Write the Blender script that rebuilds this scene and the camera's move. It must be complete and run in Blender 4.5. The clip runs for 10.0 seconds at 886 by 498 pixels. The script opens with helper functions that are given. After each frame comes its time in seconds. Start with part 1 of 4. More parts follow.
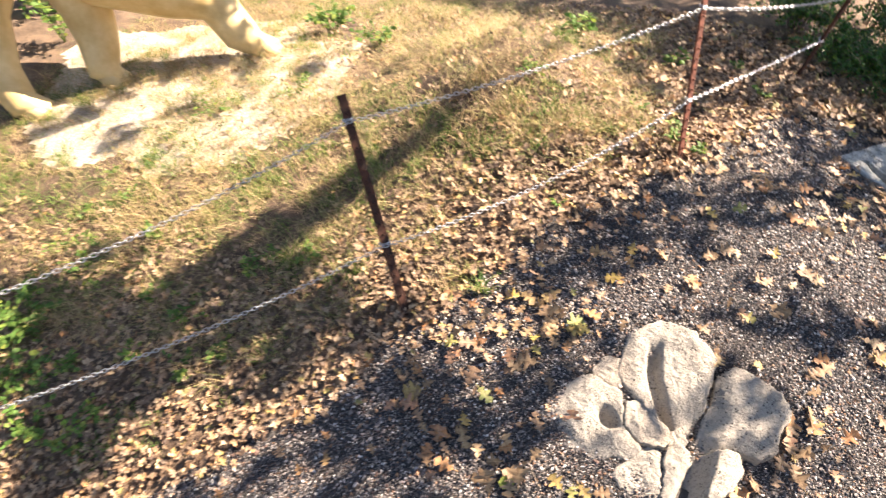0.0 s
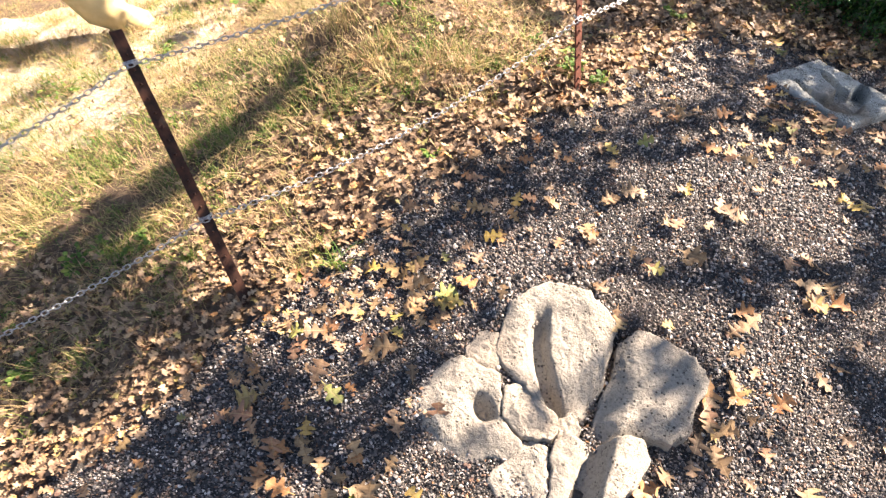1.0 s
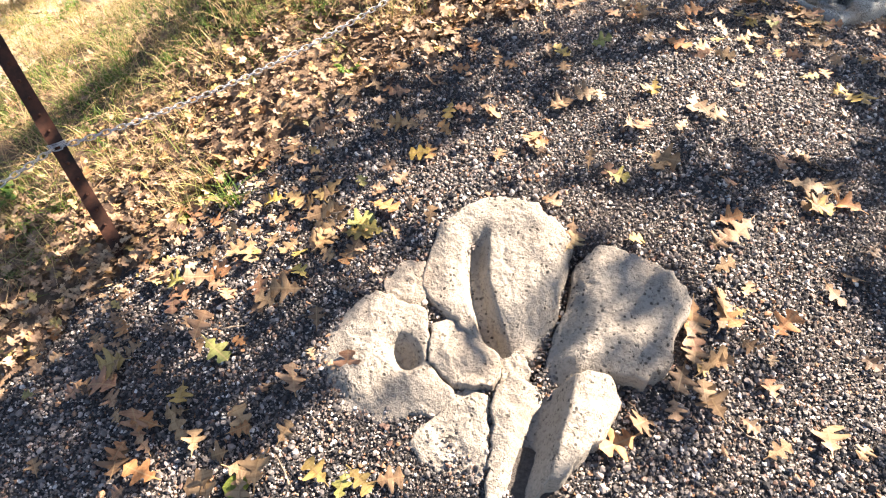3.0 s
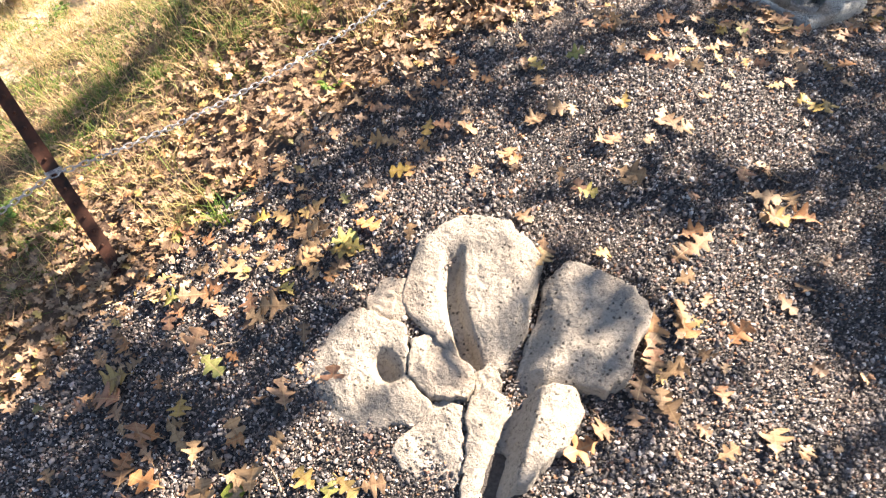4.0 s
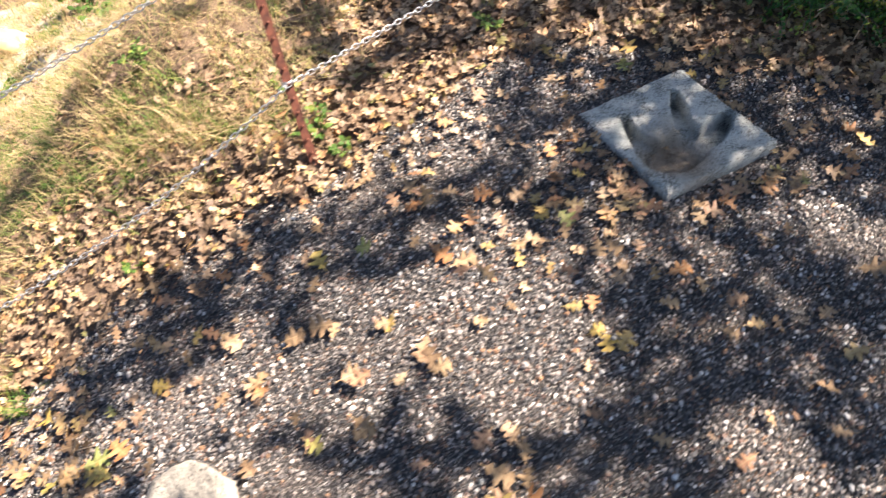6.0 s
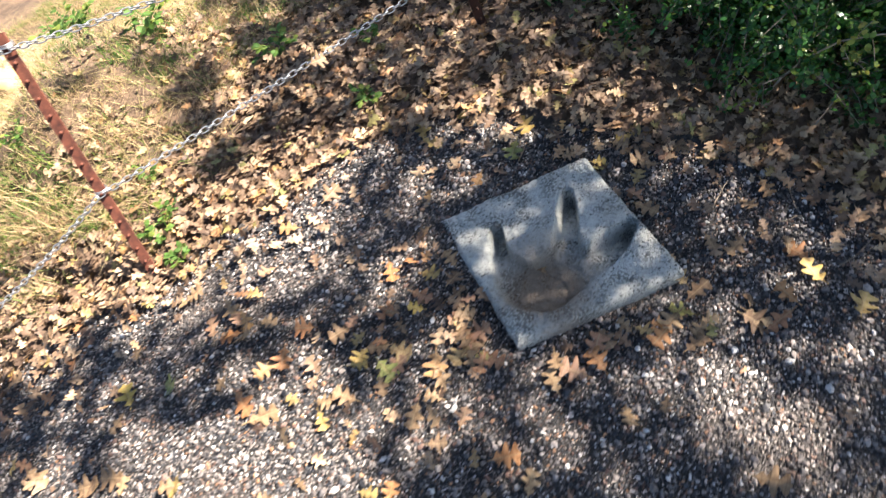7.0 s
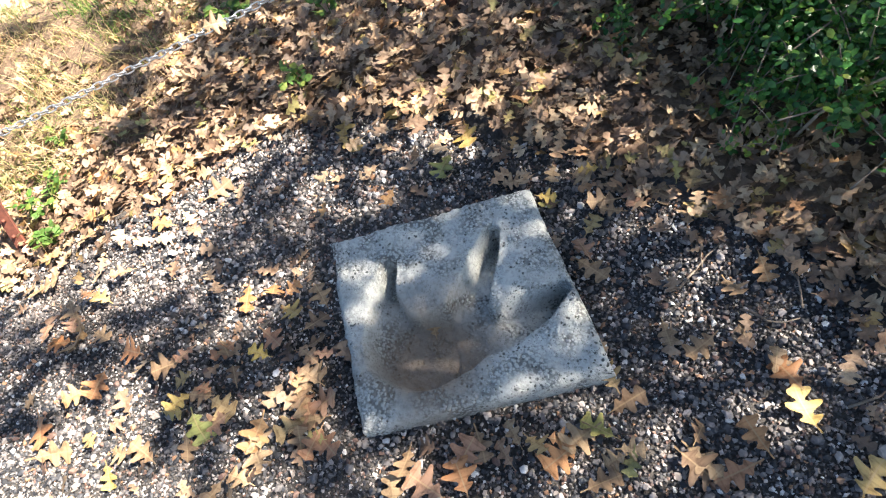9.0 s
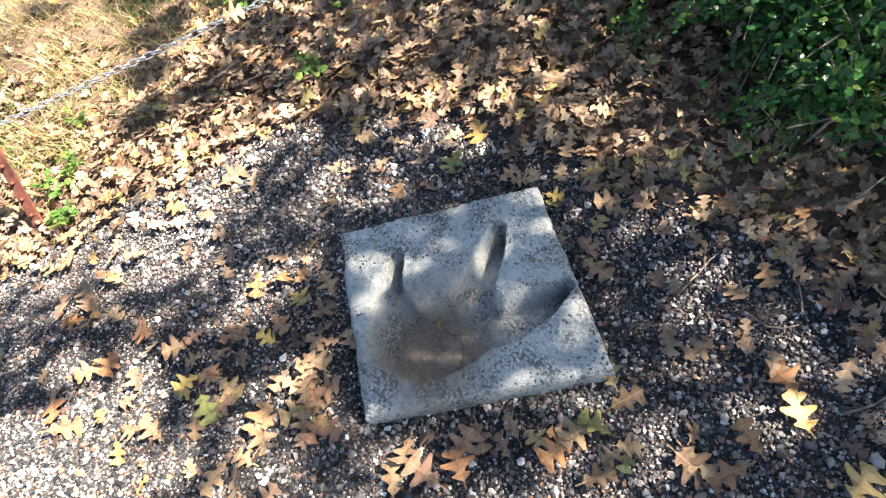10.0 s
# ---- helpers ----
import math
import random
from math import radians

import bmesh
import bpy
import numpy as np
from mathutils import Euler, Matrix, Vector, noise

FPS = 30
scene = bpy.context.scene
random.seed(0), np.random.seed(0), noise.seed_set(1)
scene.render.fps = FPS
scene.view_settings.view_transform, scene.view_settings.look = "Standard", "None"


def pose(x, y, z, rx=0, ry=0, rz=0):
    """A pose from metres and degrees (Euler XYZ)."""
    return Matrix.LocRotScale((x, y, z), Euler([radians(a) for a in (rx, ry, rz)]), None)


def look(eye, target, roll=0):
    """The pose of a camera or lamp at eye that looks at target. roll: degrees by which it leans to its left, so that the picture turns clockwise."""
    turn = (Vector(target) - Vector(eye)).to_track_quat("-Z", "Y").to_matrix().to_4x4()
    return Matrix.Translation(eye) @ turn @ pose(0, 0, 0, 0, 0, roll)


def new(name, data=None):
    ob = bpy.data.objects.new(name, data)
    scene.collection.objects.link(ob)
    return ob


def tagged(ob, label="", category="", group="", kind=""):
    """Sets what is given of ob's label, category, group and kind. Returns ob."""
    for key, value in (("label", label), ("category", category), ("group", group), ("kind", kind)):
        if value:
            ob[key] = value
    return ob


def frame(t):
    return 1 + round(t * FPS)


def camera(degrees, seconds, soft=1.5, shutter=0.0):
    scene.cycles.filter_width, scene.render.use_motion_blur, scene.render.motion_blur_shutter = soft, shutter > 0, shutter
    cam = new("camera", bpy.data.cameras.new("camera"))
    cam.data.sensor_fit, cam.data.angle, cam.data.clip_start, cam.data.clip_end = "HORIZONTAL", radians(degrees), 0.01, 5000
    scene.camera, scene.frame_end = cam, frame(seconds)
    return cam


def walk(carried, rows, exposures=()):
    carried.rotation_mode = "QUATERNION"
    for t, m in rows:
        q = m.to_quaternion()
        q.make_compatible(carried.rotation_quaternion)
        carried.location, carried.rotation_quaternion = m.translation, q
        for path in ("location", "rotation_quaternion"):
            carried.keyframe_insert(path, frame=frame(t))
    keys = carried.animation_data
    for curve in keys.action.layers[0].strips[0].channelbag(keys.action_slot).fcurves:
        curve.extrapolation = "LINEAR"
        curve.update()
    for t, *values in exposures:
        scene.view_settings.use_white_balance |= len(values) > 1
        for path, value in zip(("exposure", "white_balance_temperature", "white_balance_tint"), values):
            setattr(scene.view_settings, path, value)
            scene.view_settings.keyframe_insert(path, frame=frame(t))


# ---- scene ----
cam = camera(75.7, 10.0, soft=1.2, shutter=0.35)
PATH = [
    (0, (1.633, 0.375, 2.165), (1.168, 1.596, 0.65), 2.3),
    (0.5, (1.896, 0.72, 1.922), (1.484, 1.924, 0.379), -0.0),
    (1, (2.075, 0.797, 1.701), (1.665, 2.02, 0.173), -1.0),
    (1.5, (2.128, 0.832, 1.515), (1.734, 2.081, 0.003), -1.1),
    (2, (2.18, 0.889, 1.288), (1.793, 2.161, -0.206), -1.3),
    (2.5, (2.243, 0.896, 1.185), (1.842, 2.169, -0.304), -2.5),
    (3.8, (2.285, 0.94, 1.276), (1.932, 2.15, -0.277), -3.7),
    (4, (2.324, 0.952, 1.342), (1.956, 2.148, -0.218), -4.3),
    (4.5, (2.432, 1.038, 1.515), (2.034, 2.178, -0.08), -5.7),
    (5, (2.557, 1.233, 1.632), (2.116, 2.312, 0.007), -7.3),
    (5.5, (2.801, 1.68, 1.724), (2.277, 2.65, 0.056), -12.0),
    (6, (3.194, 2.181, 1.708), (2.53, 3.017, 0.017), -20.1),
    (6.2, (3.361, 2.379, 1.683), (2.641, 3.161, -0.011), -23.5),
    (7.3, (3.755, 3.254, 1.359), (2.742, 3.833, -0.265), -36.5),
    (7.5, (3.808, 3.339, 1.294), (2.752, 3.9, -0.309), -37.2),
    (8, (3.883, 3.491, 1.157), (2.757, 4.01, -0.412), -37.1),
    (8.5, (3.848, 3.513, 1.066), (2.705, 4.018, -0.496), -35.3),
    (9, (3.822, 3.507, 1.025), (2.68, 3.995, -0.543), -33.8),
    (9.5, (3.823, 3.509, 1.022), (2.677, 3.975, -0.549), -33.4),
    (10, (3.834, 3.507, 1.044), (2.684, 3.956, -0.529), -33.1),
]
walk(cam, [(t, look(eye, target, roll)) for t, eye, target, roll in PATH], exposures=[(0, 2.42, 6800, 15), (4.5, 2.42, 6750, 14), (6.2, 2.22, 6250, 12), (7.4, 2.30, 6000, 9), (9, 2.60, 6000, 8), (10, 2.64, 6000, 8)])

# ---------- world and light ----------
SUN = Vector((1.05, 1.05, 1.25)).normalized()
world = bpy.data.worlds.new("sky")
scene.world = world
world.use_nodes = True
wt = world.node_tree
sky = wt.nodes.new("ShaderNodeTexSky")
sky.sky_type, sky.sun_disc = "NISHITA", False
sky.sun_elevation = math.asin(SUN.z)
sky.sun_rotation = math.atan2(SUN.x, SUN.y)
wt.links.new(sky.outputs[0], wt.nodes["Background"].inputs[0])
wt.nodes["Background"].inputs[1].default_value = 0.042
sun = new("sun", bpy.data.lights.new("sun", "SUN"))
sun.data.energy, sun.data.angle, sun.data.color = 5.0, radians(0.53), (1.0, 0.855, 0.69)
sun.matrix_world = look(SUN * 30, (0, 0, 0))

# ---------- helpers ----------
rng = np.random.default_rng(7)
COEF = (0.0924, 0.0296, 0.0672, -0.0866, 0.0065, -0.07)


def G(x, y):
    """Height of the ground: a gentle mound that levels out far away."""
    u, v = 3.2 * np.tanh((np.asarray(x, float) - 2.0) / 3.2), 3.2 * np.tanh((np.asarray(y, float) - 2.9) / 3.2)
    a, b, c, d, e, f = COEF
    rise = 0.33 * np.exp(-((np.asarray(x, float) - 0.8) / 0.6) ** 2 - ((np.asarray(y, float) - 3.7) / 0.72) ** 2)
    dip = 0.09 * np.exp(-((np.asarray(x, float) - 3.35) / 0.55) ** 2 - ((np.asarray(y, float) - 3.95) / 0.55) ** 2)
    return a + b * u + c * v + d * u * u + e * u * v + f * v * v + rise - dip


def vnoise(x, y, scale, seed=0.0):
    """Smooth value noise in plain numpy, about -1 to 1."""
    x, y = np.asarray(x, float) / scale + seed * 17.3, np.asarray(y, float) / scale - seed * 9.1
    xi, yi = np.floor(x), np.floor(y)
    fx, fy = x - xi, y - yi
    fx, fy = fx * fx * (3 - 2 * fx), fy * fy * (3 - 2 * fy)

    def h(a, b):
        s = np.sin(a * 127.1 + b * 311.7 + seed * 74.7) * 43758.5453
        return 2 * (s - np.floor(s)) - 1
    top = h(xi, yi) * (1 - fx) + h(xi + 1, yi) * fx
    bot = h(xi, yi + 1) * (1 - fx) + h(xi + 1, yi + 1) * fx
    return top * (1 - fy) + bot * fy


EDGE = np.array([(-3.5, -3.0), (-0.6, -0.2), (0.33, 0.9), (0.95, 1.66), (1.38, 2.42), (1.75, 2.85), (2.05, 3.2), (2.36, 3.72), (2.55, 4.0),
                 (2.85, 4.2), (3.3, 4.24), (3.62, 4.28), (4.1, 4.1), (6.0, 3.6), (9.0, 2.0)])


def path_side(x, y):
    """Distance to the gravel's rim: positive on the gravel."""
    x, y = np.asarray(x, float), np.asarray(y, float)
    best, inside = np.full(x.shape, 1e9), np.zeros(x.shape, bool)
    ring = np.vstack([EDGE, [(9.0, -9.0), (-3.5, -9.0)]])
    for i, (a, b) in enumerate(zip(ring, np.roll(ring, -1, 0))):
        d = b - a
        if i < len(EDGE) - 1:
            s = np.clip(((x - a[0]) * d[0] + (y - a[1]) * d[1]) / (d @ d), 0, 1)
            best = np.minimum(best, np.hypot(x - a[0] - s * d[0], y - a[1] - s * d[1]))
        cross = ((a[1] > y) != (b[1] > y)) & (x < d[0] * (y - a[1]) / (d[1] if d[1] else 1e-9) + a[0])
        inside ^= cross
    return np.where(inside, best, -best) + 0.07 * vnoise(x, y, 0.22, 3) + 0.04 * vnoise(x, y, 0.07, 4)


def mesh_np(name, verts, faces, smooth=False):
    """A mesh from arrays of corners and of equal-sided faces."""
    verts, faces = np.asarray(verts, np.float32), np.asarray(faces, np.int32)
    me = bpy.data.meshes.new(name)
    n, k = faces.shape
    me.vertices.add(len(verts))
    me.vertices.foreach_set("co", verts.ravel())
    me.loops.add(n * k)
    me.loops.foreach_set("vertex_index", faces.ravel())
    me.polygons.add(n)
    me.polygons.foreach_set("loop_start", np.arange(n, dtype=np.int32) * k)
    me.polygons.foreach_set("use_smooth", np.full(n, smooth))
    me.update(calc_edges=True)
    return me


def put_np(name, verts, faces, material, parent=None, smooth=False):
    me = mesh_np(name, verts, faces, smooth)
    me.materials.append(material)
    ob = new(name, me)
    ob.parent = parent
    return ob


def part(name, bm, material, parent=None, label="", smooth=True):
    me = bpy.data.meshes.new(name)
    bm.normal_update()
    bm.to_mesh(me)
    bm.free()
    me.materials.append(material)
    for p in me.polygons:
        p.use_smooth = smooth
    ob = new(name, me)
    ob.parent = parent
    return tagged(ob, label)


def tube(bm, points, radii, sides=8, squash=1.0, cap=True):
    """A tapered tube along points."""
    rings = []
    pts = [Vector(p) for p in points]
    side = None
    for i, p in enumerate(pts):
        d = (pts[min(i + 1, len(pts) - 1)] - pts[max(i - 1, 0)]).normalized()
        if side is None:
            side = d.cross(Vector((0, 0, 1)) if abs(d.z) < 0.9 else Vector((1, 0, 0))).normalized()
        side = (side - d * side.dot(d)).normalized()
        up = d.cross(side)
        r = radii[i] if hasattr(radii, "__len__") else radii
        rings.append([bm.verts.new(p + side * math.cos(a) * r + up * math.sin(a) * r * squash) for a in (2 * math.pi * k / sides for k in range(sides))])
    for a, b in zip(rings, rings[1:]):
        for k in range(sides):
            bm.faces.new((a[k], a[(k + 1) % sides], b[(k + 1) % sides], b[k]))
    if cap:
        bm.faces.new(rings[0][::-1])
        bm.faces.new(rings[-1])
    return rings


def rot_np(n, tilt):
    """n rotations: any turn about z, then a lean of about tilt radians."""
    a, b, c = rng.uniform(0, 6.283, n), rng.normal(0, tilt, n), rng.normal(0, tilt, n)
    ca, sa, cb, sb, cc, sc = np.cos(a), np.sin(a), np.cos(b), np.sin(b), np.cos(c), np.sin(c)
    z = np.zeros(n)
    o = np.ones(n)
    rz = np.stack([ca, -sa, z, sa, ca, z, z, z, o], 1).reshape(-1, 3, 3)
    rx = np.stack([o, z, z, z, cb, -sb, z, sb, cb], 1).reshape(-1, 3, 3)
    ry = np.stack([cc, z, sc, z, o, z, -sc, z, cc], 1).reshape(-1, 3, 3)
    return rx @ ry @ rz


def scatter(base_v, base_f, at, rots, scales):
    """Many copies of one small mesh as one pair of arrays."""
    n, k = len(at), len(base_v)
    sc = np.asarray(scales, float).reshape(n, 1, -1)
    v = np.einsum("nij,nkj->nki", rots, base_v[None] * sc) + at[:, None, :]
    f = base_f[None] + (np.arange(n) * k)[:, None, None]
    return v.reshape(-1, 3), f.reshape(-1, base_f.shape[1])


# ---------- materials ----------
def material(name, rough=0.8):
    m = bpy.data.materials.new(name)
    m.use_nodes = True
    nt = m.node_tree
    b = nt.nodes["Principled BSDF"]
    b.inputs["Roughness"].default_value = rough
    return m, nt, b


def node(nt, kind, **values):
    nd = nt.nodes.new(kind)
    for k, v in values.items():
        nd.inputs[k.replace("_", " ")].default_value = v
    return nd


def ramp(nt, source, stops, interpolation="LINEAR"):
    r = nt.nodes.new("ShaderNodeValToRGB")
    r.color_ramp.interpolation = interpolation
    while len(r.color_ramp.elements) < len(stops):
        r.color_ramp.elements.new(0.5)
    for e, (p, c) in zip(r.color_ramp.elements, stops):
        e.position, e.color = p, (*c, 1)
    nt.links.new(source, r.inputs[0])
    return r.outputs[0]


def mixed(nt, kind, fac, a, b):
    m = nt.nodes.new("ShaderNodeMix")
    m.data_type, m.blend_type = "RGBA", kind
    for sock, v in ((m.inputs[0], fac), (m.inputs[6], a), (m.inputs[7], b)):
        if hasattr(v, "links"):
            nt.links.new(v, sock)
        else:
            sock.default_value = v if isinstance(v, float) else (*v, 1)
    return m.outputs[2]


def noise_of(nt, scale, detail=5.0, rough=0.55, coords="Object"):
    c = nt.nodes.new("ShaderNodeTexCoord")
    n = node(nt, "ShaderNodeTexNoise", Scale=scale, Detail=detail, Roughness=rough)
    nt.links.new(c.outputs[coords], n.inputs["Vector"])
    return n.outputs["Fac"]


def bumped(nt, b, height, strength, distance):
    n = node(nt, "ShaderNodeBump", Strength=strength, Distance=distance)
    nt.links.new(height, n.inputs["Height"])
    nt.links.new(n.outputs[0], b.inputs["Normal"])


def pebble_material():
    m, nt, b = material("pebbles", 0.6)
    g = nt.nodes.new("ShaderNodeNewGeometry")
    c = ramp(nt, g.outputs["Random Per Island"], [
        (0.0, (0.020, 0.021, 0.025)), (0.20, (0.060, 0.062, 0.070)), (0.40, (0.135, 0.125, 0.125)), (0.58, (0.25, 0.218, 0.20)),
        (0.74, (0.44, 0.39, 0.36)), (0.83, (0.33, 0.19, 0.11)), (0.87, (0.16, 0.10, 0.08)), (0.945, (0.68, 0.655, 0.63))], "CONSTANT")
    n = noise_of(nt, 160, 3)
    c = mixed(nt, "MULTIPLY", 0.7, c, ramp(nt, n, [(0.25, (0.55, 0.53, 0.5)), (0.7, (1.15, 1.15, 1.15))]))
    big = noise_of(nt, 3.0, 3)
    c = mixed(nt, "MIX", ramp(nt, big, [(0.52, (0.0, 0.0, 0.0)), (0.75, (0.42, 0.42, 0.42))]), c, (0.22, 0.18, 0.155))
    nt.links.new(c, b.inputs["Base Color"])
    bumped(nt, b, n, 0.4, 0.002)
    return m


def soil_material(name, dark, light, grain):
    m, nt, b = material(name, 0.95)
    n, f = noise_of(nt, 5, 6), noise_of(nt, grain, 4, 0.7)
    c = ramp(nt, n, [(0.3, dark), (0.7, light)])
    c = mixed(nt, "MULTIPLY", 0.8, c, ramp(nt, f, [(0.3, (0.35, 0.33, 0.32)), (0.7, (1.3, 1.3, 1.3))]))
    nt.links.new(c, b.inputs["Base Color"])
    bumped(nt, b, f, 0.9, 0.012)
    return m


def leaf_material(name, stops, single, through_light=0.25, rough=0.62):
    """Dead leaf: one colour a leaf, blotched, with some light coming through."""
    m, nt, b = material(name, rough)
    if single:
        r = nt.nodes.new("ShaderNodeObjectInfo").outputs["Random"]
    else:
        r = nt.nodes.new("ShaderNodeNewGeometry").outputs["Random Per Island"]
    c = ramp(nt, r, stops)
    n = noise_of(nt, 4.5 if single else 45, 5, 0.7)
    c = mixed(nt, "MULTIPLY", 0.85, c, ramp(nt, n, [(0.32, (0.38, 0.3, 0.24)), (0.58, (1.1, 1.1, 1.1))]))
    if single:
        co = nt.nodes.new("ShaderNodeTexCoord")
        w = node(nt, "ShaderNodeTexWave", Scale=1.7, Distortion=1.2, Detail=1.0)
        nt.links.new(co.outputs["Object"], w.inputs["Vector"])
        c = mixed(nt, "MULTIPLY", 0.5, c, ramp(nt, w.outputs["Fac"], [(0.0, (0.55, 0.5, 0.42)), (0.14, (1.0, 1.0, 1.0))]))
        sep = nt.nodes.new("ShaderNodeSeparateXYZ")
        nt.links.new(co.outputs["Object"], sep.inputs[0])
        rib = nt.nodes.new("ShaderNodeMath")
        rib.operation = "ABSOLUTE"
        nt.links.new(sep.outputs["Y"], rib.inputs[0])
        c = mixed(nt, "MIX", ramp(nt, rib.outputs[0], [(0.008, (0.5, 0.5, 0.5)), (0.025, (0, 0, 0))]), c, (0.42, 0.30, 0.16))
    nt.links.new(c, b.inputs["Base Color"])
    bumped(nt, b, n, 0.35, 0.004)
    t = nt.nodes.new("ShaderNodeBsdfTranslucent")
    nt.links.new(c, t.inputs[0])
    s = node(nt, "ShaderNodeMixShader", Fac=through_light)
    nt.links.new(b.outputs[0], s.inputs[1])
    nt.links.new(t.outputs[0], s.inputs[2])
    nt.links.new(s.outputs[0], nt.nodes["Material Output"].inputs[0])
    return m


def stone_material(name, base, pale, stain, pits, dirt=None, gritty=0.25):
    m, nt, b = material(name, 0.9)
    n, f = noise_of(nt, 7, 6, 0.6), noise_of(nt, 90, 4, 0.7)
    c = ramp(nt, n, [(0.3, base), (0.68, pale)])
    c = mixed(nt, "MIX", ramp(nt, noise_of(nt, 3.3, 4), [(0.52, (0, 0, 0)), (0.72, (0.6, 0.6, 0.6))]), c, stain)
    c = mixed(nt, "MULTIPLY", 0.8, c, ramp(nt, f, [(0.28, (0.45, 0.43, 0.4)), (0.5, (1.0, 1.0, 1.0)), (0.8, (1.15, 1.14, 1.12))]))
    co = nt.nodes.new("ShaderNodeTexCoord")
    v = node(nt, "ShaderNodeTexVoronoi", Scale=pits, Randomness=1.0)
    warp = nt.nodes.new("ShaderNodeTexNoise")
    warp.inputs["Scale"].default_value = pits * 0.7
    warp.inputs["Detail"].default_value = 3
    nt.links.new(co.outputs["Object"], warp.inputs["Vector"])
    bent = nt.nodes.new("ShaderNodeVectorMath")
    bent.operation = "MULTIPLY_ADD"
    bent.inputs[1].default_value = (0.8 / pits,) * 3
    nt.links.new(warp.outputs["Color"], bent.inputs[0])
    nt.links.new(co.outputs["Object"], bent.inputs[2])
    nt.links.new(bent.outputs[0], v.inputs["Vector"])
    holes = ramp(nt, v.outputs["Distance"], [(0.22, (0.0, 0.0, 0.0)), (0.31, (1, 1, 1))])
    keep = ramp(nt, noise_of(nt, 17, 4), [(0.5, (1, 1, 1)), (0.57, (0.0, 0.0, 0.0))])
    holes = mixed(nt, "LIGHTEN", 1.0, holes, keep)
    fine = node(nt, "ShaderNodeTexVoronoi", Scale=pits * 2.3, Randomness=1.0)
    nt.links.new(bent.outputs[0], fine.inputs["Vector"])
    specks = ramp(nt, fine.outputs["Distance"], [(0.16, (0.1, 0.1, 0.1)), (0.3, (1, 1, 1))])
    specks = mixed(nt, "LIGHTEN", 1.0, specks, ramp(nt, noise_of(nt, 31, 4), [(0.46, (1, 1, 1)), (0.56, (0.0, 0.0, 0.0))]))
    holes = mixed(nt, "MULTIPLY", 1.0, holes, specks)
    c = mixed(nt, "MULTIPLY", 0.85, c, mixed(nt, "MIX", 0.9, (1.0, 1.0, 1.0), holes))
    nt.links.new(c, b.inputs["Base Color"])
    h = mixed(nt, "ADD", 1.0, mixed(nt, "MULTIPLY", 1.0, holes, (0.6, 0.6, 0.6)), f)
    v2 = node(nt, "ShaderNodeTexVoronoi", Scale=pits * 1.5, Randomness=1.0)
    nt.links.new(co.outputs["Object"], v2.inputs["Vector"])
    grit = ramp(nt, v2.outputs["Distance"], [(0.25, (1, 1, 1)), (0.7, (0, 0, 0))])
    worn = ramp(nt, noise_of(nt, 14, 4), [(0.45, (0, 0, 0)), (0.62, (1, 1, 1))])
    grit = mixed(nt, "MULTIPLY", 1.0, grit, worn)
    h = mixed(nt, "ADD", gritty, h, grit)
    gaps = ramp(nt, v2.outputs["Distance"], [(0.42, (0, 0, 0)), (0.62, (1, 1, 1))])
    gaps = mixed(nt, "MULTIPLY", 1.0, gaps, worn)
    c = mixed(nt, "MIX", mixed(nt, "MULTIPLY", 1.0, gaps, (gritty, gritty, gritty)), c, (0.10, 0.095, 0.085))
    nt.links.new(c, b.inputs["Base Color"])
    bumped(nt, b, h, 0.8, 0.007)
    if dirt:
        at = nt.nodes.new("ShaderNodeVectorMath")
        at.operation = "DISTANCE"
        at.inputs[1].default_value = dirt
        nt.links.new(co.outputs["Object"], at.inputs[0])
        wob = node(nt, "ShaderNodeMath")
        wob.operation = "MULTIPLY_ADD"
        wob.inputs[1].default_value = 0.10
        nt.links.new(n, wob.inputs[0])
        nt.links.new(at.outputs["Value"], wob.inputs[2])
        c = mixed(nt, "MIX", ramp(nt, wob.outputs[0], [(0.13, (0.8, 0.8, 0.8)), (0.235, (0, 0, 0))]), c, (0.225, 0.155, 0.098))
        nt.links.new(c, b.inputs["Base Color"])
    return m


def plain(name, dark, light, scale, rough=0.8, metal=0.0, bump=0.3, depth=0.003):
    m, nt, b = material(name, rough)
    n = noise_of(nt, scale, 6, 0.65)
    nt.links.new(ramp(nt, n, [(0.35, dark), (0.65, light)]), b.inputs["Base Color"])
    b.inputs["Metallic"].default_value = metal
    bumped(nt, b, n, bump, depth)
    return m


DEAD = [(0.0, (0.085, 0.055, 0.038)), (0.22, (0.20, 0.132, 0.085)), (0.5, (0.34, 0.235, 0.15)), (0.78, (0.50, 0.37, 0.23)), (0.9, (0.40, 0.21, 0.095)), (0.97, (0.40, 0.32, 0.12)), (1.0, (0.28, 0.27, 0.10))]
FRESH = [(0.0, (0.19, 0.12, 0.07)), (0.2, (0.29, 0.195, 0.11)), (0.45, (0.36, 0.25, 0.14)), (0.58, (0.32, 0.185, 0.12)), (0.72, (0.42, 0.20, 0.08)), (0.84, (0.37, 0.27, 0.13)), (0.96, (0.43, 0.31, 0.08)), (1.0, (0.24, 0.27, 0.09))]
M_PEBBLE = pebble_material()
M_BED = soil_material("gravel_bed", (0.035, 0.034, 0.034), (0.10, 0.09, 0.083), 120)
M_SOIL = soil_material("litter_soil", (0.06, 0.04, 0.028), (0.22, 0.15, 0.095), 60)
# pale soil, its colour lightened further to stand in for strong sunlight
M_PALE = soil_material("pale_sunlit_soil", (0.42, 0.36, 0.28), (0.66, 0.58, 0.47), 40)
M_LITTER = leaf_material("litter_leaf", DEAD, False, 0.12)
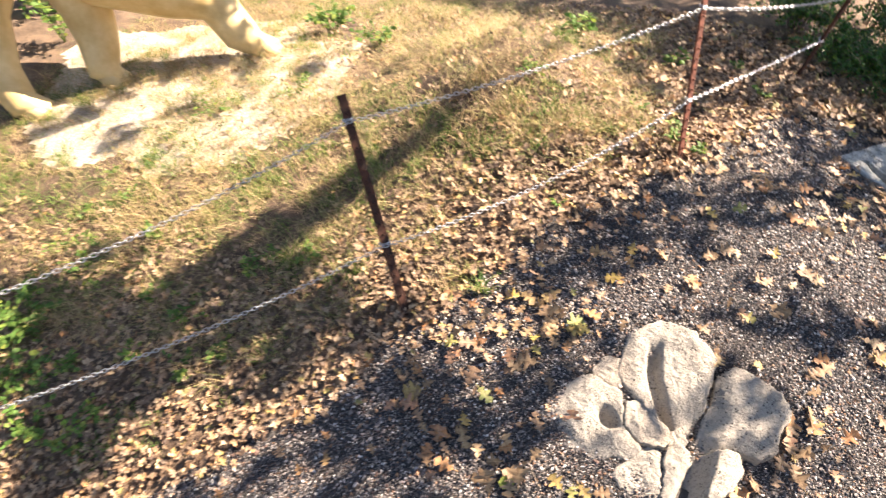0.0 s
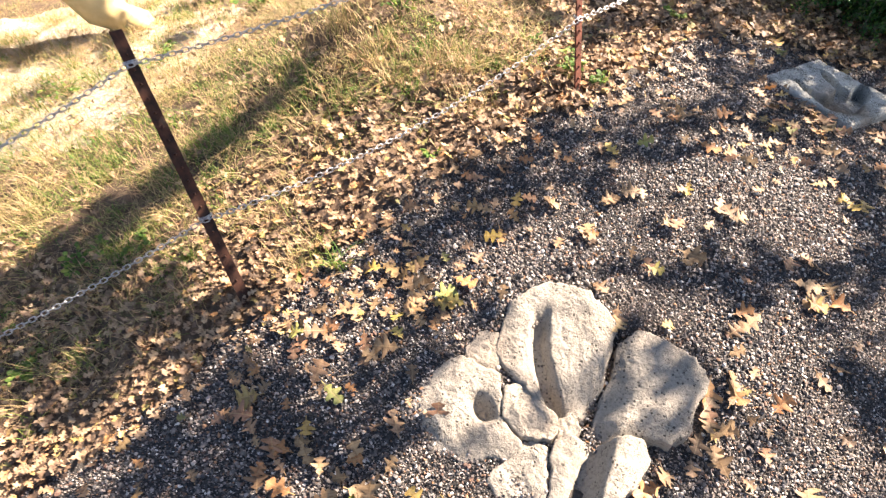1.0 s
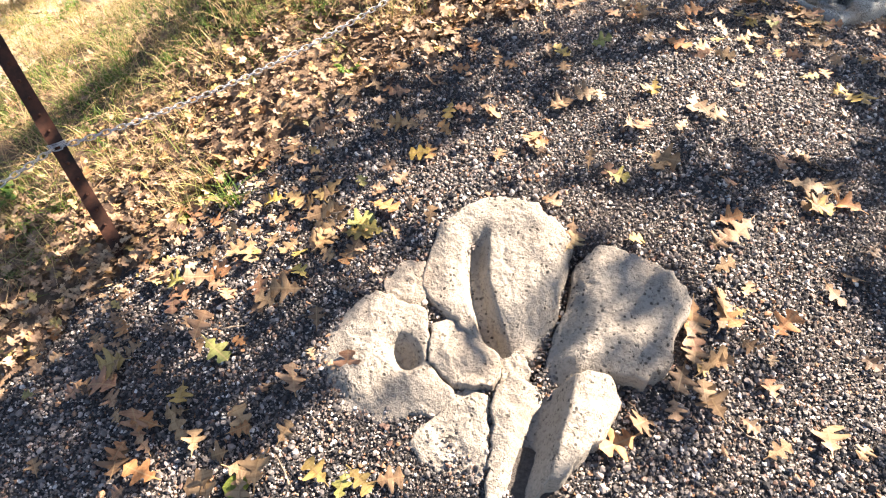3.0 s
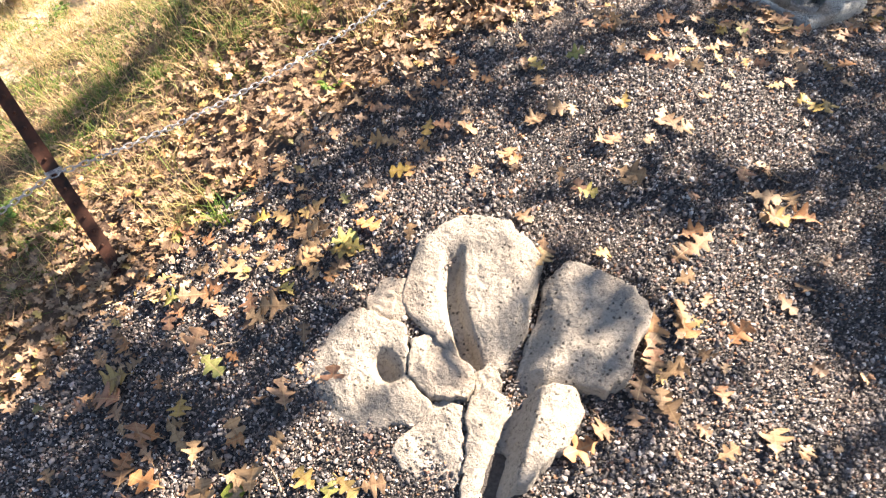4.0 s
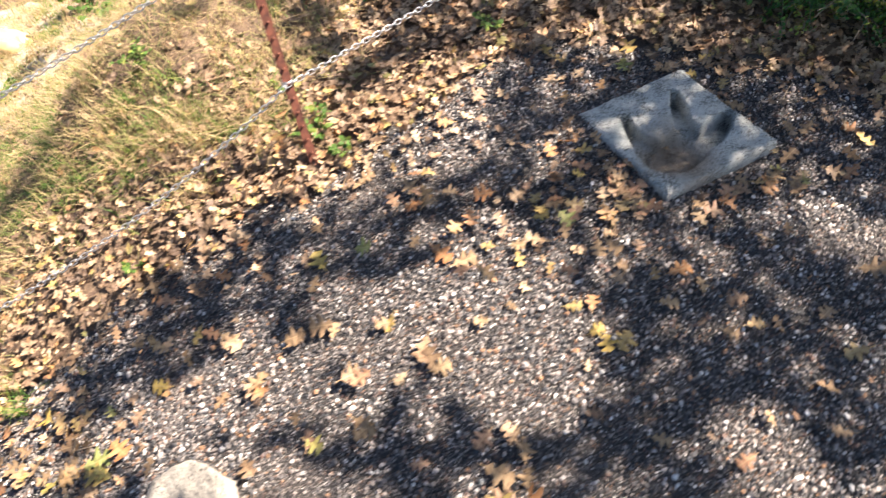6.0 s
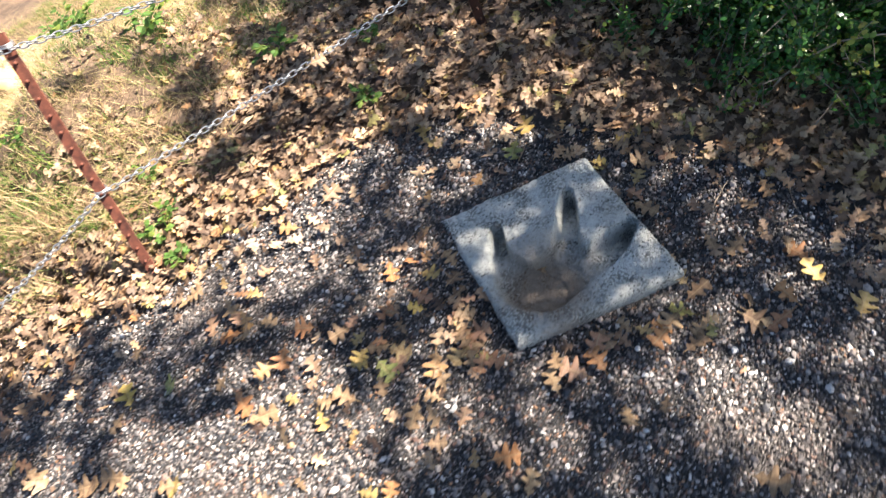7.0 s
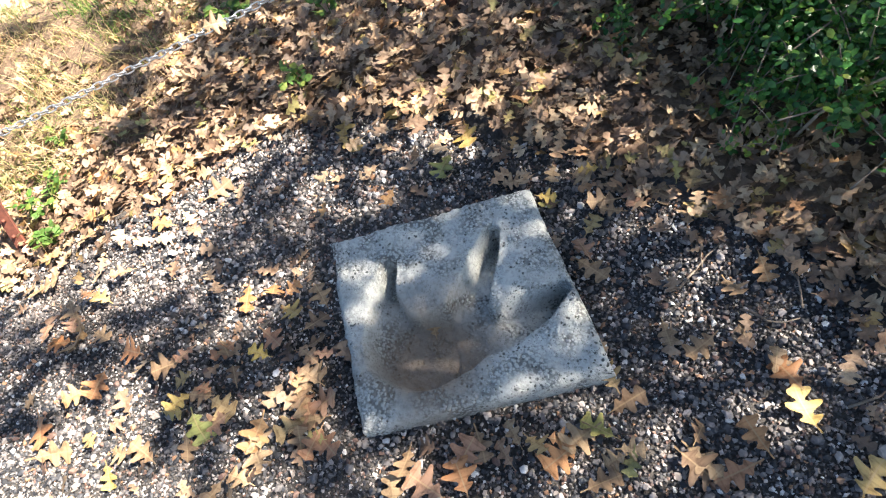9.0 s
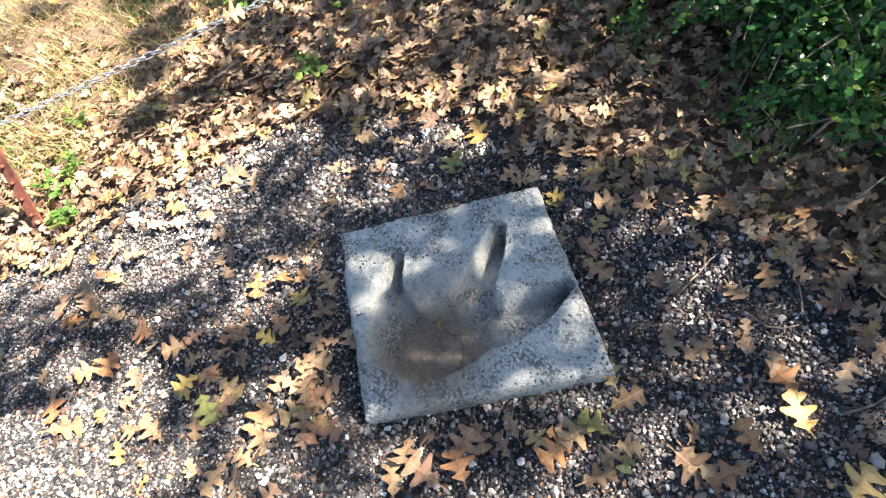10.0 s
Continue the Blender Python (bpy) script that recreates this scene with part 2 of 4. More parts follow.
M_LEAF = leaf_material("fallen_leaf", FRESH, True, 0.15)
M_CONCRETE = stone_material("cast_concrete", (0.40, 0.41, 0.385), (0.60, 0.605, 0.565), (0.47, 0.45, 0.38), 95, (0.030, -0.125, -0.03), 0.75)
M_LIMESTONE = stone_material("limestone", (0.25, 0.228, 0.197), (0.375, 0.347, 0.302), (0.31, 0.235, 0.17), 66)
M_RUST = plain("rusted_steel", (0.010, 0.006, 0.005), (0.085, 0.030, 0.016), 18, 0.85, 0.1, 0.6)
M_RUST_RED = plain("red_rusted_steel", (0.06, 0.02, 0.014), (0.19, 0.062, 0.036), 30, 0.8, 0.15, 0.6)
M_ZINC = plain("galvanised_steel", (0.35, 0.36, 0.38), (0.62, 0.63, 0.65), 60, 0.42, 0.85, 0.2, 0.001)
M_STRAW = leaf_material("dry_grass", [(0.0, (0.40, 0.28, 0.16)), (0.5, (0.58, 0.44, 0.25)), (0.64, (0.50, 0.41, 0.19)), (0.78, (0.26, 0.28, 0.08)), (1.0, (0.12, 0.20, 0.04))], False, 0.3)
M_GREEN = leaf_material("weed_leaf", [(0.0, (0.08, 0.17, 0.03)), (0.6, (0.13, 0.25, 0.05)), (1.0, (0.30, 0.36, 0.07))], False, 0.4)
M_SHRUB = leaf_material("shrub_leaf", [(0.0, (0.025, 0.085, 0.02)), (0.5, (0.045, 0.15, 0.03)), (0.8, (0.09, 0.24, 0.04)), (1.0, (0.24, 0.32, 0.06))], False, 0.3, 0.30)
M_TWIG = plain("bark", (0.09, 0.07, 0.055), (0.26, 0.21, 0.16), 40)
M_STATUE = plain("cream_paint", (0.50, 0.35, 0.14), (0.68, 0.54, 0.29), 4, 0.55, 0.0, 0.25, 0.01)

# ---------- ground ----------
def off_cast(x, y, half):
    """False where the square cast lies."""
    a = ((x - 3.178) * 0.3165 + (y - 3.738) * 0.3755) / 0.2412
    b = (-(x - 3.178) * 0.3815 + (y - 3.738) * 0.2785) / 0.2231
    return (np.abs(a) > half) | (np.abs(b) > half)


def grid_axis(near0, near1, step, far):
    near = np.arange(near0, near1 + step / 2, step)
    out = step * np.cumsum(1.12 ** np.arange(1, 90))
    out = out[out < far]
    return np.concatenate([near[0] - out[::-1], near, near[-1] + out])


def build_ground():
    xs, ys = grid_axis(-3.0, 4.8, 0.05, 900), grid_axis(0.4, 6.0, 0.05, 900)
    X, Y = np.meshgrid(xs, ys)
    side = path_side(X, Y)
    Z = G(X, Y) + 0.012 * vnoise(X, Y, 0.35, 1) + np.where(side < 0, 0.02 * vnoise(X, Y, 0.2, 2) + 0.01, -0.006)
    Z = Z - 0.16 * ~off_cast(X, Y, 0.42) - 0.06 * (np.hypot((X - 2.15) / 0.36, (Y - 1.72) / 0.26) < 1)
    nx, ny = len(xs), len(ys)
    idx = np.arange(nx * ny).reshape(ny, nx)
    f = np.stack([idx[:-1, :-1], idx[:-1, 1:], idx[1:, 1:], idx[1:, :-1]], -1).reshape(-1, 4)
    ob = put_np("ground", np.stack([X, Y, Z], -1).reshape(-1, 3), f, M_SOIL, smooth=True)
    ob.data.materials.append(M_BED)
    ob.data.materials.append(M_PALE)
    # ground round the statue: pale, with the sun's glare put into the colour
    pale = np.hypot(X + 2.0, (Y - 3.5) * 1.1) + 0.3 * vnoise(X, Y, 0.5, 5) < 1.35
    slot = np.where(pale, 2, (side > 0).astype(np.int32))[:-1, :-1].astype(np.int32).ravel()
    ob.data.polygons.foreach_set("material_index", slot)
    tagged(ob, "leaf-strewn earth bank beside a dark gravel path", "ground", kind="structure")


build_ground()


# ---------- the broken limestone track ----------
def fragment(name, outline, centre, height, material, parent, base=-0.07, rings=9, jag=0.0065, seed=0, sink=0.0):
    """A piece of stone: its outline roughened, its top shaped by height(x, y), its rim rounded, its sides going down into the gravel."""
    pts = np.array(outline)
    seg = np.linalg.norm(np.roll(pts, -1, 0) - pts, axis=1)
    n = max(40, int(seg.sum() / 0.011))
    s = np.linspace(0, seg.sum(), n, endpoint=False)
    cum = np.concatenate([[0], np.cumsum(seg)])
    k = np.clip(np.searchsorted(cum, s, side="right") - 1, 0, len(pts) - 1)
    w = ((s - cum[k]) / seg[k])[:, None]
    rim = pts[k] * (1 - w) + np.roll(pts, -1, 0)[k] * w
    for _ in range(1):
        rim = 0.25 * np.roll(rim, 1, 0) + 0.5 * rim + 0.25 * np.roll(rim, -1, 0)
    c = np.array(centre)
    out = (rim - c) / np.linalg.norm(rim - c, axis=1)[:, None]
    rim = rim + out * (0.009 + jag * (vnoise(rim[:, 0], rim[:, 1], 0.035, 5 + seed) + vnoise(rim[:, 0], rim[:, 1], 0.013, 6 + seed)))[:, None]
    fr = np.concatenate([[1.0, 1.0, 0.985, 0.96, 0.92], np.linspace(0.87, 0.04, rings * 3)])
    verts = []
    for i, t in enumerate(fr):
        p = c + (rim - c) * t
        g = G(p[:, 0], p[:, 1])
        top = np.maximum(height(p[:, 0], p[:, 1]), -0.04) + 0.0045 * vnoise(p[:, 0], p[:, 1], 0.06, 7) + 0.0028 * vnoise(p[:, 0], p[:, 1], 0.022, 8) + 0.0020 * vnoise(p[:, 0], p[:, 1], 0.009, 9)
        drop = (None, 0.006, 0.002, 0.0005)[i] if i < 4 else 0.0
        drop = 0.0 if drop is None else drop + sink * step01((t - 0.6) / 0.4) * np.clip(-out[:, 0] * 0.55 - out[:, 1] * 0.85 + 0.25, 0, 1)
        z = g + (base if i == 0 else top - drop)
        verts.append(np.column_stack([p, z]))
    mid = np.array([[*c, float(G(*c) + height(np.array([c[0]]), np.array([c[1]]))[0])]])
    verts = np.vstack(verts + [mid])
    faces = [(r * n + a, r * n + (a + 1) % n, (r + 1) * n + (a + 1) % n, (r + 1) * n + a) for r in range(len(fr) - 1) for a in range(n)]
    last = (len(fr) - 1) * n
    bm = bmesh.new()
    vs = [bm.verts.new(v) for v in verts]
    for q in faces:
        bm.faces.new([vs[i] for i in q])
    for a in range(n):
        bm.faces.new((vs[last + a], vs[last + (a + 1) % n], vs[-1]))
    bmesh.ops.recalc_face_normals(bm, faces=bm.faces)
    return part(name, bm, material, parent)


def bump_at(x, y, cx, cy, rx, ry, turn=0.0):
    c, s = math.cos(radians(turn)), math.sin(radians(turn))
    u, v = (x - cx) * c + (y - cy) * s, -(x - cx) * s + (y - cy) * c
    return np.exp(-((u / rx) ** 2 + (v / ry) ** 2))


def along(x, y, a, b):
    """Distance to the line a-b, signed (positive on its left), and the place along it."""
    d = np.array(b) - np.array(a)
    ln = np.linalg.norm(d)
    d = d / ln
    u, v = x - a[0], y - a[1]
    return d[0] * v - d[1] * u, (u * d[0] + v * d[1]) / ln


def step01(x):
    x = np.clip(x, 0, 1)
    return x * x * (3 - 2 * x)


def h_tongue(x, y):
    """Top piece: a pale shelf, a deep crescent groove and a tongue that climbs away from it."""
    d, t = along(x, y, (2.02, 1.975), (2.125, 1.68))
    d = d + 0.024 * np.sin(np.pi * np.clip(t, 0, 1))
    depth = step01((t + 0.06) / 0.22)
    shelf = 0.038 - 0.014 * step01((-d - 0.05) / 0.06)
    wall = step01((d + 0.012) / 0.022)
    rise = 0.046 * step01((d - 0.034) / 0.030) + 0.030 * np.clip((d - 0.05) / 0.18, 0, 1)
    right, _ = along(x, y, (2.315, 1.99), (2.27, 1.66))
    cut = shelf - 0.055 * wall + rise
    fall = 0.032 * step01((t - 0.72) / 0.3)
    top = shelf + 0.022 * np.clip((d + 0.02) / 0.2, 0, 1)
    return top * (1 - depth) + (cut - fall * wall) * depth - 0.03 * step01((0.03 + right) / 0.035)


def h_left(x, y):
    """Flat piece that dies out under the pebbles, with a round toe hole."""
    rim = 0.031 - 0.024 * step01((1.84 - x) / 0.15) - 0.020 * step01((1.54 - y) / 0.10)
    dish = 0.012 * bump_at(x, y, 1.93, 1.62, 0.10, 0.08, 20)
    c, s_ = math.cos(radians(-25)), math.sin(radians(-25))
    u, v = (x - 1.93) * c + (y - 1.608) * s_, -(x - 1.93) * s_ + (y - 1.608) * c
    hole = step01((1.35 - np.hypot(u / 0.052, v / 0.036 + 0.12 * np.sin(40 * u))) / 1.0)
    return rim - dish - 0.052 * hole


def h_right(x, y):
    """A flank that climbs from the gap to a blunt ridge, then a gently tilted top."""
    d, t = along(x, y, (2.372, 1.96), (2.362, 1.64))
    return 0.008 + 0.050 * step01((d + 0.07) / 0.09) + 0.012 * np.clip(d / 0.2, 0, 1) - 0.022 * step01((x - 2.56) / 0.06) - 0.012 * step01((1.68 - y) / 0.05)


def h_low(x, y):
    """A flat part, a scoop and the tall ridge whose shade fills it."""
    d, t = along(x, y, (2.336, 1.60), (2.312, 1.38))
    return 0.030 + 0.062 * step01((d + 0.018) / 0.05) - 0.042 * np.exp(-((d + 0.042) / 0.030) ** 2) - 0.045 * step01((d - 0.06) / 0.08)


def h_flat(level):
    return lambda x, y: level + 0.006 * vnoise(x, y, 0.06, 11)


def build_track():
    root = new("broken_track_slab")
    root.location = (2.15, 1.7, 0)
    inv = Matrix.Translation((-2.15, -1.7, 0))
    tagged(root, "cracked pale limestone slab with a three-toed fossil track, sunk in gravel", "fossil track")
    pieces = [
        ([(1.938, 1.985), (1.985, 2.045), (2.040, 2.090), (2.120, 2.094), (2.190, 2.076), (2.262, 2.026), (2.300, 1.975), (2.296, 1.88), (2.284, 1.77), (2.262, 1.668), (2.165, 1.662), (2.100, 1.684), (2.011, 1.738), (1.947, 1.775), (1.928, 1.84), (1.930, 1.91)], (2.13, 1.88), h_tongue),
        ([(1.818, 1.796), (1.873, 1.866), (1.915, 1.868), (1.938, 1.84), (1.940, 1.785), (1.930, 1.742), (1.848, 1.758)], (1.885, 1.80), h_flat(0.022)),
        ([(1.660, 1.54), (1.690, 1.60), (1.721, 1.655), (1.77, 1.715), (1.816, 1.754), (1.88, 1.735), (1.945, 1.732), (1.968, 1.685), (1.986, 1.605), (2.022, 1.560), (2.066, 1.540), (2.063, 1.49), (1.99, 1.470), (1.92, 1.435), (1.865, 1.426), (1.80, 1.456), (1.735, 1.51)], (1.87, 1.59), h_left),
        ([(1.992, 1.69), (2.032, 1.717), (2.09, 1.690), (2.163, 1.642), (2.175, 1.61), (2.168, 1.572), (2.12, 1.556), (2.06, 1.552), (2.004, 1.595)], (2.08, 1.635), lambda x, y: 0.026 + 0.022 * bump_at(x, y, 2.08, 1.62, 0.07, 0.05)),
        ([(2.180, 1.640), (2.207, 1.657), (2.238, 1.645), (2.236, 1.608), (2.187, 1.586)], (2.21, 1.625), h_flat(0.014)),
        ([(2.326, 1.925), (2.350, 1.962), (2.392, 1.985), (2.45, 1.970), (2.496, 1.952), (2.56, 1.935), (2.612, 1.900), (2.606, 1.845), (2.584, 1.785), (2.565, 1.71), (2.530, 1.662), (2.46, 1.655), (2.387, 1.650), (2.325, 1.612), (2.284, 1.622), (2.305, 1.735), (2.325, 1.829)], (2.43, 1.80), h_right),
        ([(2.078, 1.526), (2.113, 1.54), (2.166, 1.545), (2.168, 1.50), (2.180, 1.43), (2.188, 1.375), (2.150, 1.352), (2.094, 1.362), (2.004, 1.394), (2.025, 1.44), (2.072, 1.48)], (2.11, 1.45), lambda x, y: 0.010 + 0.007 * vnoise(x, y, 0.06, 11)),
        ([(2.184, 1.570), (2.228, 1.590), (2.327, 1.600), (2.40, 1.622), (2.443, 1.622), (2.466, 1.585), (2.435, 1.50), (2.345, 1.390), (2.283, 1.320), (2.205, 1.322), (2.202, 1.41), (2.190, 1.494)], (2.30, 1.47), h_low),
    ]
    for i, (outline, centre, height) in enumerate(pieces):
        ob = fragment("fragment", outline, centre, height, M_LIMESTONE, None, seed=i, sink=(0.0, 0.008, 0.010, 0.0, 0.0, 0.006, 0.005, 0.010)[i])
        ob.data.transform(inv)
        ob.parent = root


build_track()


# ---------- the square cast ----------
def build_cast():
    o, U, V = np.array((3.178, 3.738)), np.array((0.3165, 0.3755)), np.array((-0.3815, 0.2785))
    n = 160
    t = np.concatenate([[-0.5, -0.497, -0.490, -0.478], np.linspace(-0.466, 0.466, n), [0.478, 0.490, 0.497, 0.5]])
    A, B = np.meshgrid(t, t)
    wob = 0.006 * vnoise(A, B, 0.16, 31) + 0.003 * vnoise(A, B, 0.05, 32)
    A2, B2 = A + wob * np.abs(A) * 2, B + 0.006 * vnoise(A, B, 0.15, 33) * np.abs(B) * 2
    X, Y = o[0] + A2 * U[0] + B2 * V[0], o[1] + A2 * U[1] + B2 * V[1]
    # one flat, slightly tilted top
    top = 0.004 - 0.072 * A + 0.022 * B

    def limb(points, radii, depth):
        best = np.zeros_like(A)
        for (a, b), (r0, r1), (d0, d1) in zip(zip(points, points[1:]), zip(radii, radii[1:]), zip(depth, depth[1:])):
            a, b = np.array(a), np.array(b)
            ab = b - a
            s = np.clip(((A - a[0]) * ab[0] + (B - a[1]) * ab[1]) / (ab @ ab), 0, 1)
            d = np.hypot(A - a[0] - s * ab[0], B - a[1] - s * ab[1])
            r = r0 + (r1 - r0) * s
            best = np.maximum(best, (d0 + (d1 - d0) * s) * step01((r * 1.12 - d) / (r * 0.30 + 0.012)))
        return best
    deep = limb([(-0.26, -0.19), (-0.20, -0.22), (-0.06, -0.20), (0.04, -0.17)], (0.16, 0.165, 0.15, 0.12), (0.046, 0.052, 0.048, 0.044))
    deep = np.maximum(deep, limb([(-0.02, -0.20), (0.16, -0.20), (0.31, -0.15), (0.44, -0.09)], (0.12, 0.095, 0.08, 0.042), (0.046, 0.044, 0.054, 0.066)))
    deep = np.maximum(deep, limb([(0.03, -0.10), (0.10, 0.03), (0.19, 0.17), (0.265, 0.30)], (0.085, 0.072, 0.06, 0.036), (0.042, 0.040, 0.048, 0.064)))
    deep = np.maximum(deep, limb([(-0.30, -0.10), (-0.30, 0.08)], (0.12, 0.065), (0.038, 0.024)))
    deep = np.maximum(deep, limb([(-0.30, 0.08), (-0.275, 0.16), (-0.235, 0.27)], (0.06, 0.048, 0.040), (0.030, 0.050, 0.064)))
    ridge = 0.014 * bump_at(A, B, -0.04, 0.07, 0.10, 0.14) + 0.010 * bump_at(A, B, 0.28, 0.06, 0.08, 0.14)
    rough = 0.0045 * vnoise(A, B, 0.10, 34) + 0.003 * vnoise(A, B, 0.03, 35) + 0.0040 * np.abs(vnoise(A, B, 0.016, 36)) * (0.6 + 0.4 * vnoise(A, B, 0.2, 37))
    rim = np.minimum(0.5 - np.abs(A), 0.5 - np.abs(B))
    edge = 0.010 * (1 - np.clip(rim / 0.024, 0, 1)) ** 2
    Z = top - 1.4 * deep + ridge + rough - edge
    m = len(t)
    idx = np.arange(m * m).reshape(m, m)
    f = np.stack([idx[:-1, :-1], idx[:-1, 1:], idx[1:, 1:], idx[1:, :-1]], -1).reshape(-1, 4)
    verts = np.stack([X, Y, Z], -1).reshape(-1, 3)
    border = np.concatenate([idx[0, :-1], idx[:-1, -1], idx[-1, :0:-1], idx[:0:-1, 0]])
    rings = [border]
    for dz, gr in ((-0.02, 0.002), (-0.045, 0.001), (-0.085, -0.004)):
        p = verts[border].copy()
        c = np.array([o[0], o[1]])
        p[:, :2] = c + (p[:, :2] - c) * (1 + gr * 4 + 0.006 * vnoise(p[:, 0], p[:, 1], 0.02, 40 + dz)[:, None])
        p[:, 2] = verts[border][:, 2] + dz
        rings.append(np.arange(len(border)) + len(verts))
        verts = np.vstack([verts, p])
    for a, b in zip(rings, rings[1:]):
        f = np.vstack([f, np.stack([a, b, np.roll(b, -1), np.roll(a, -1)], -1)])
    base = np.array([o[0], o[1], 0.0])
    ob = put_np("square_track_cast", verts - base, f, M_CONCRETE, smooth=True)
    ob.location = base
    tagged(ob, "square grey concrete cast of a three-toed dinosaur footprint on gravel", "footprint cast")


build_cast()


# ---------- fence ----------
def steel_post(foot, top, material, label, studs, wide, ties):
    """A rolled steel post: a flange, a web behind it and a row of studs."""
    foot, top = Vector(foot), Vector(top)
    root = new("fence_post")
    z = (top - foot).normalized()
    x = Vector((0.6, 0.8, 0))
    x = (x - z * x.dot(z)).normalized()
    y = z.cross(x)
    root.matrix_world = Matrix((x, y, z)).transposed().to_4x4()
    root.location = foot
    ln = (top - foot).length
    bm = bmesh.new()
    t = 0.004
    prof = [(-wide, -t), (wide, -t), (wide, t), (t * 1.2, t * 1.5), (t * 1.2, wide * 1.1), (-t * 1.2, wide * 1.1), (-t * 1.2, t * 1.5), (-wide, t)]
    rings = []
    for k in range(14):
        h = -0.25 + (ln + 0.25) * k / 13
        w = 1 + 0.03 * math.sin(k * 2.1)
        rings.append([bm.verts.new((a * w, b * w, h)) for a, b in prof])
    for a, b in zip(rings, rings[1:]):
        for k in range(8):
            bm.faces.new((a[k], a[(k + 1) % 8], b[(k + 1) % 8], b[k]))
    bm.faces.new(rings[-1])
    bm.faces.new(rings[0][::-1])
    part("bar", bm, material, root, smooth=False)
    if studs:
        bm = bmesh.new()
        bmesh.ops.create_cone(bm, cap_ends=True, segments=8, radius1=0.006, radius2=0.004, depth=0.012, matrix=pose(0, 0, 0, 90, 0, 0))
        first = part("stud", bm, material, root)
        first.location = (0, -0.008, 0.04)
        for k in range(1, int((ln - 0.05) / 0.052)):
            ob = new("stud", first.data)
            ob.parent, ob.location = root, (0, -0.008, 0.04 + 0.052 * k)
    for h in ties:
        bm = bmesh.new()
        r = wide * 1.25
        for k in range(3):
            ring = [(r * math.cos(a), r * 0.9 * math.sin(a) + 0.006, ln * h + 0.004 * k + 0.004 * math.sin(a)) for a in (2 * math.pi * i / 12 for i in range(13))]
            tube(bm, ring, 0.0016, 5)
        part("wire_tie", bm, M_ZINC, root, "twisted grey wire tie")
    return tagged(root, label, "fence post", "fence posts")


POST_A, POST_A_TOP = Vector((0.935, 1.775, -0.195)), Vector((0.43, 2.20, 0.70))
POST_B, POST_B_TOP = Vector((1.965, 3.165, 0.09)), Vector((1.80, 3.52, 0.84))
steel_post(POST_A, POST_A_TOP, M_RUST, "leaning dark rusted steel fence post in leaf litter", True, 0.021, (0.37, 0.9))
steel_post(POST_B, POST_B_TOP, M_RUST_RED, "red-rusted studded steel fence post beside a green weed", True, 0.016, (0.42, 0.96))


def link_mesh(length, width, wire):
    bm = bmesh.new()
    ring = []
    for k in range(12):
        a = 2 * math.pi * k / 12
        x, y = math.cos(a), math.sin(a)
        cx = (length / 2 - width / 2) * (1 if x > 0.01 else -1 if x < -0.01 else 0) + x * width / 2
        ring.append((Vector((cx, y * width / 2, 0)), Vector((x, y, 0)).normalized()))
    loops = []
    for c, d in ring:
        loops.append([bm.verts.new(c + d * math.cos(b) * wire + Vector((0, 0, 1)) * math.sin(b) * wire) for b in (2 * math.pi * j / 5 for j in range(5))])
    for a, b in zip(loops, loops[1:] + loops[:1]):
        for j in range(5):
            bm.faces.new((a[j], b[j], b[(j + 1) % 5], a[(j + 1) % 5]))
    me = bpy.data.meshes.new("link")
    bm.normal_update()
    bm.to_mesh(me)
    bm.free()
    for p in me.polygons:
        p.use_smooth = True
    me.materials.append(M_ZINC)
    return me


LINK = link_mesh(0.029, 0.0155, 0.0022)


def chain(a, b, sag, label):
    """A hanging chain of links, each turned a quarter against the last."""
    a, b = Vector(a), Vector(b)
    ln = (b - a).length
    n = round(ln * (1 + 2.6 * (sag / ln) ** 2) / 0.0238)
    root = new("chain")
    root.location = a
    tagged(root, label, "chain", "fence chains")
    at = lambda s: a.lerp(b, s) - Vector((0, 0, 4 * sag * s * (1 - s)))
    for k in range(n):
        p, d = at((k + 0.5) / n), (at((k + 1) / n) - at(k / n)).normalized()
        q = d.to_track_quat("X", "Z").to_matrix().to_4x4() @ pose(0, 0, 0, 45 + 90 * (k % 2), 0, 0)
        ob = new("link", LINK)
        ob.parent = root
        ob.matrix_local = Matrix.Translation(p - a) @ q


A_UP, A_LOW = POST_A.lerp(POST_A_TOP, 0.90), POST_A.lerp(POST_A_TOP, 0.37)
B_UP, B_LOW = POST_B.lerp(POST_B_TOP, 0.96), POST_B.lerp(POST_B_TOP, 0.42)
FRONT = Vector((0, -0.02, 0))
CHAIN = "slack galvanised steel chain hung between rusted posts"
chain(A_LOW + FRONT, B_LOW + FRONT, 0.10, CHAIN)
chain(A_UP + FRONT, B_UP + FRONT, 0.045, CHAIN)
POST_C, POST_C_TOP = Vector((2.60, 4.50, 0.0)), Vector((2.64, 4.40, 0.80))
steel_post(POST_C, POST_C_TOP, M_RUST, "dark rusted steel fence post at the shrub's edge", True, 0.016, (0.42, 0.80))
C_UP, C_LOW = POST_C.lerp(POST_C_TOP, 0.80), POST_C.lerp(POST_C_TOP, 0.42)
chain(B_UP + FRONT, C_UP, 0.03, CHAIN)
chain(B_LOW + FRONT, C_LOW, 0.005, CHAIN)
Z_UP, Z_LOW = Vector((-0.75, 0.45, 0.36)), Vector((-0.75, 0.45, -0.25))
chain(Z_UP, A_UP + FRONT, 0.10, CHAIN)
chain(Z_LOW, A_LOW + FRONT, 0.08, CHAIN)



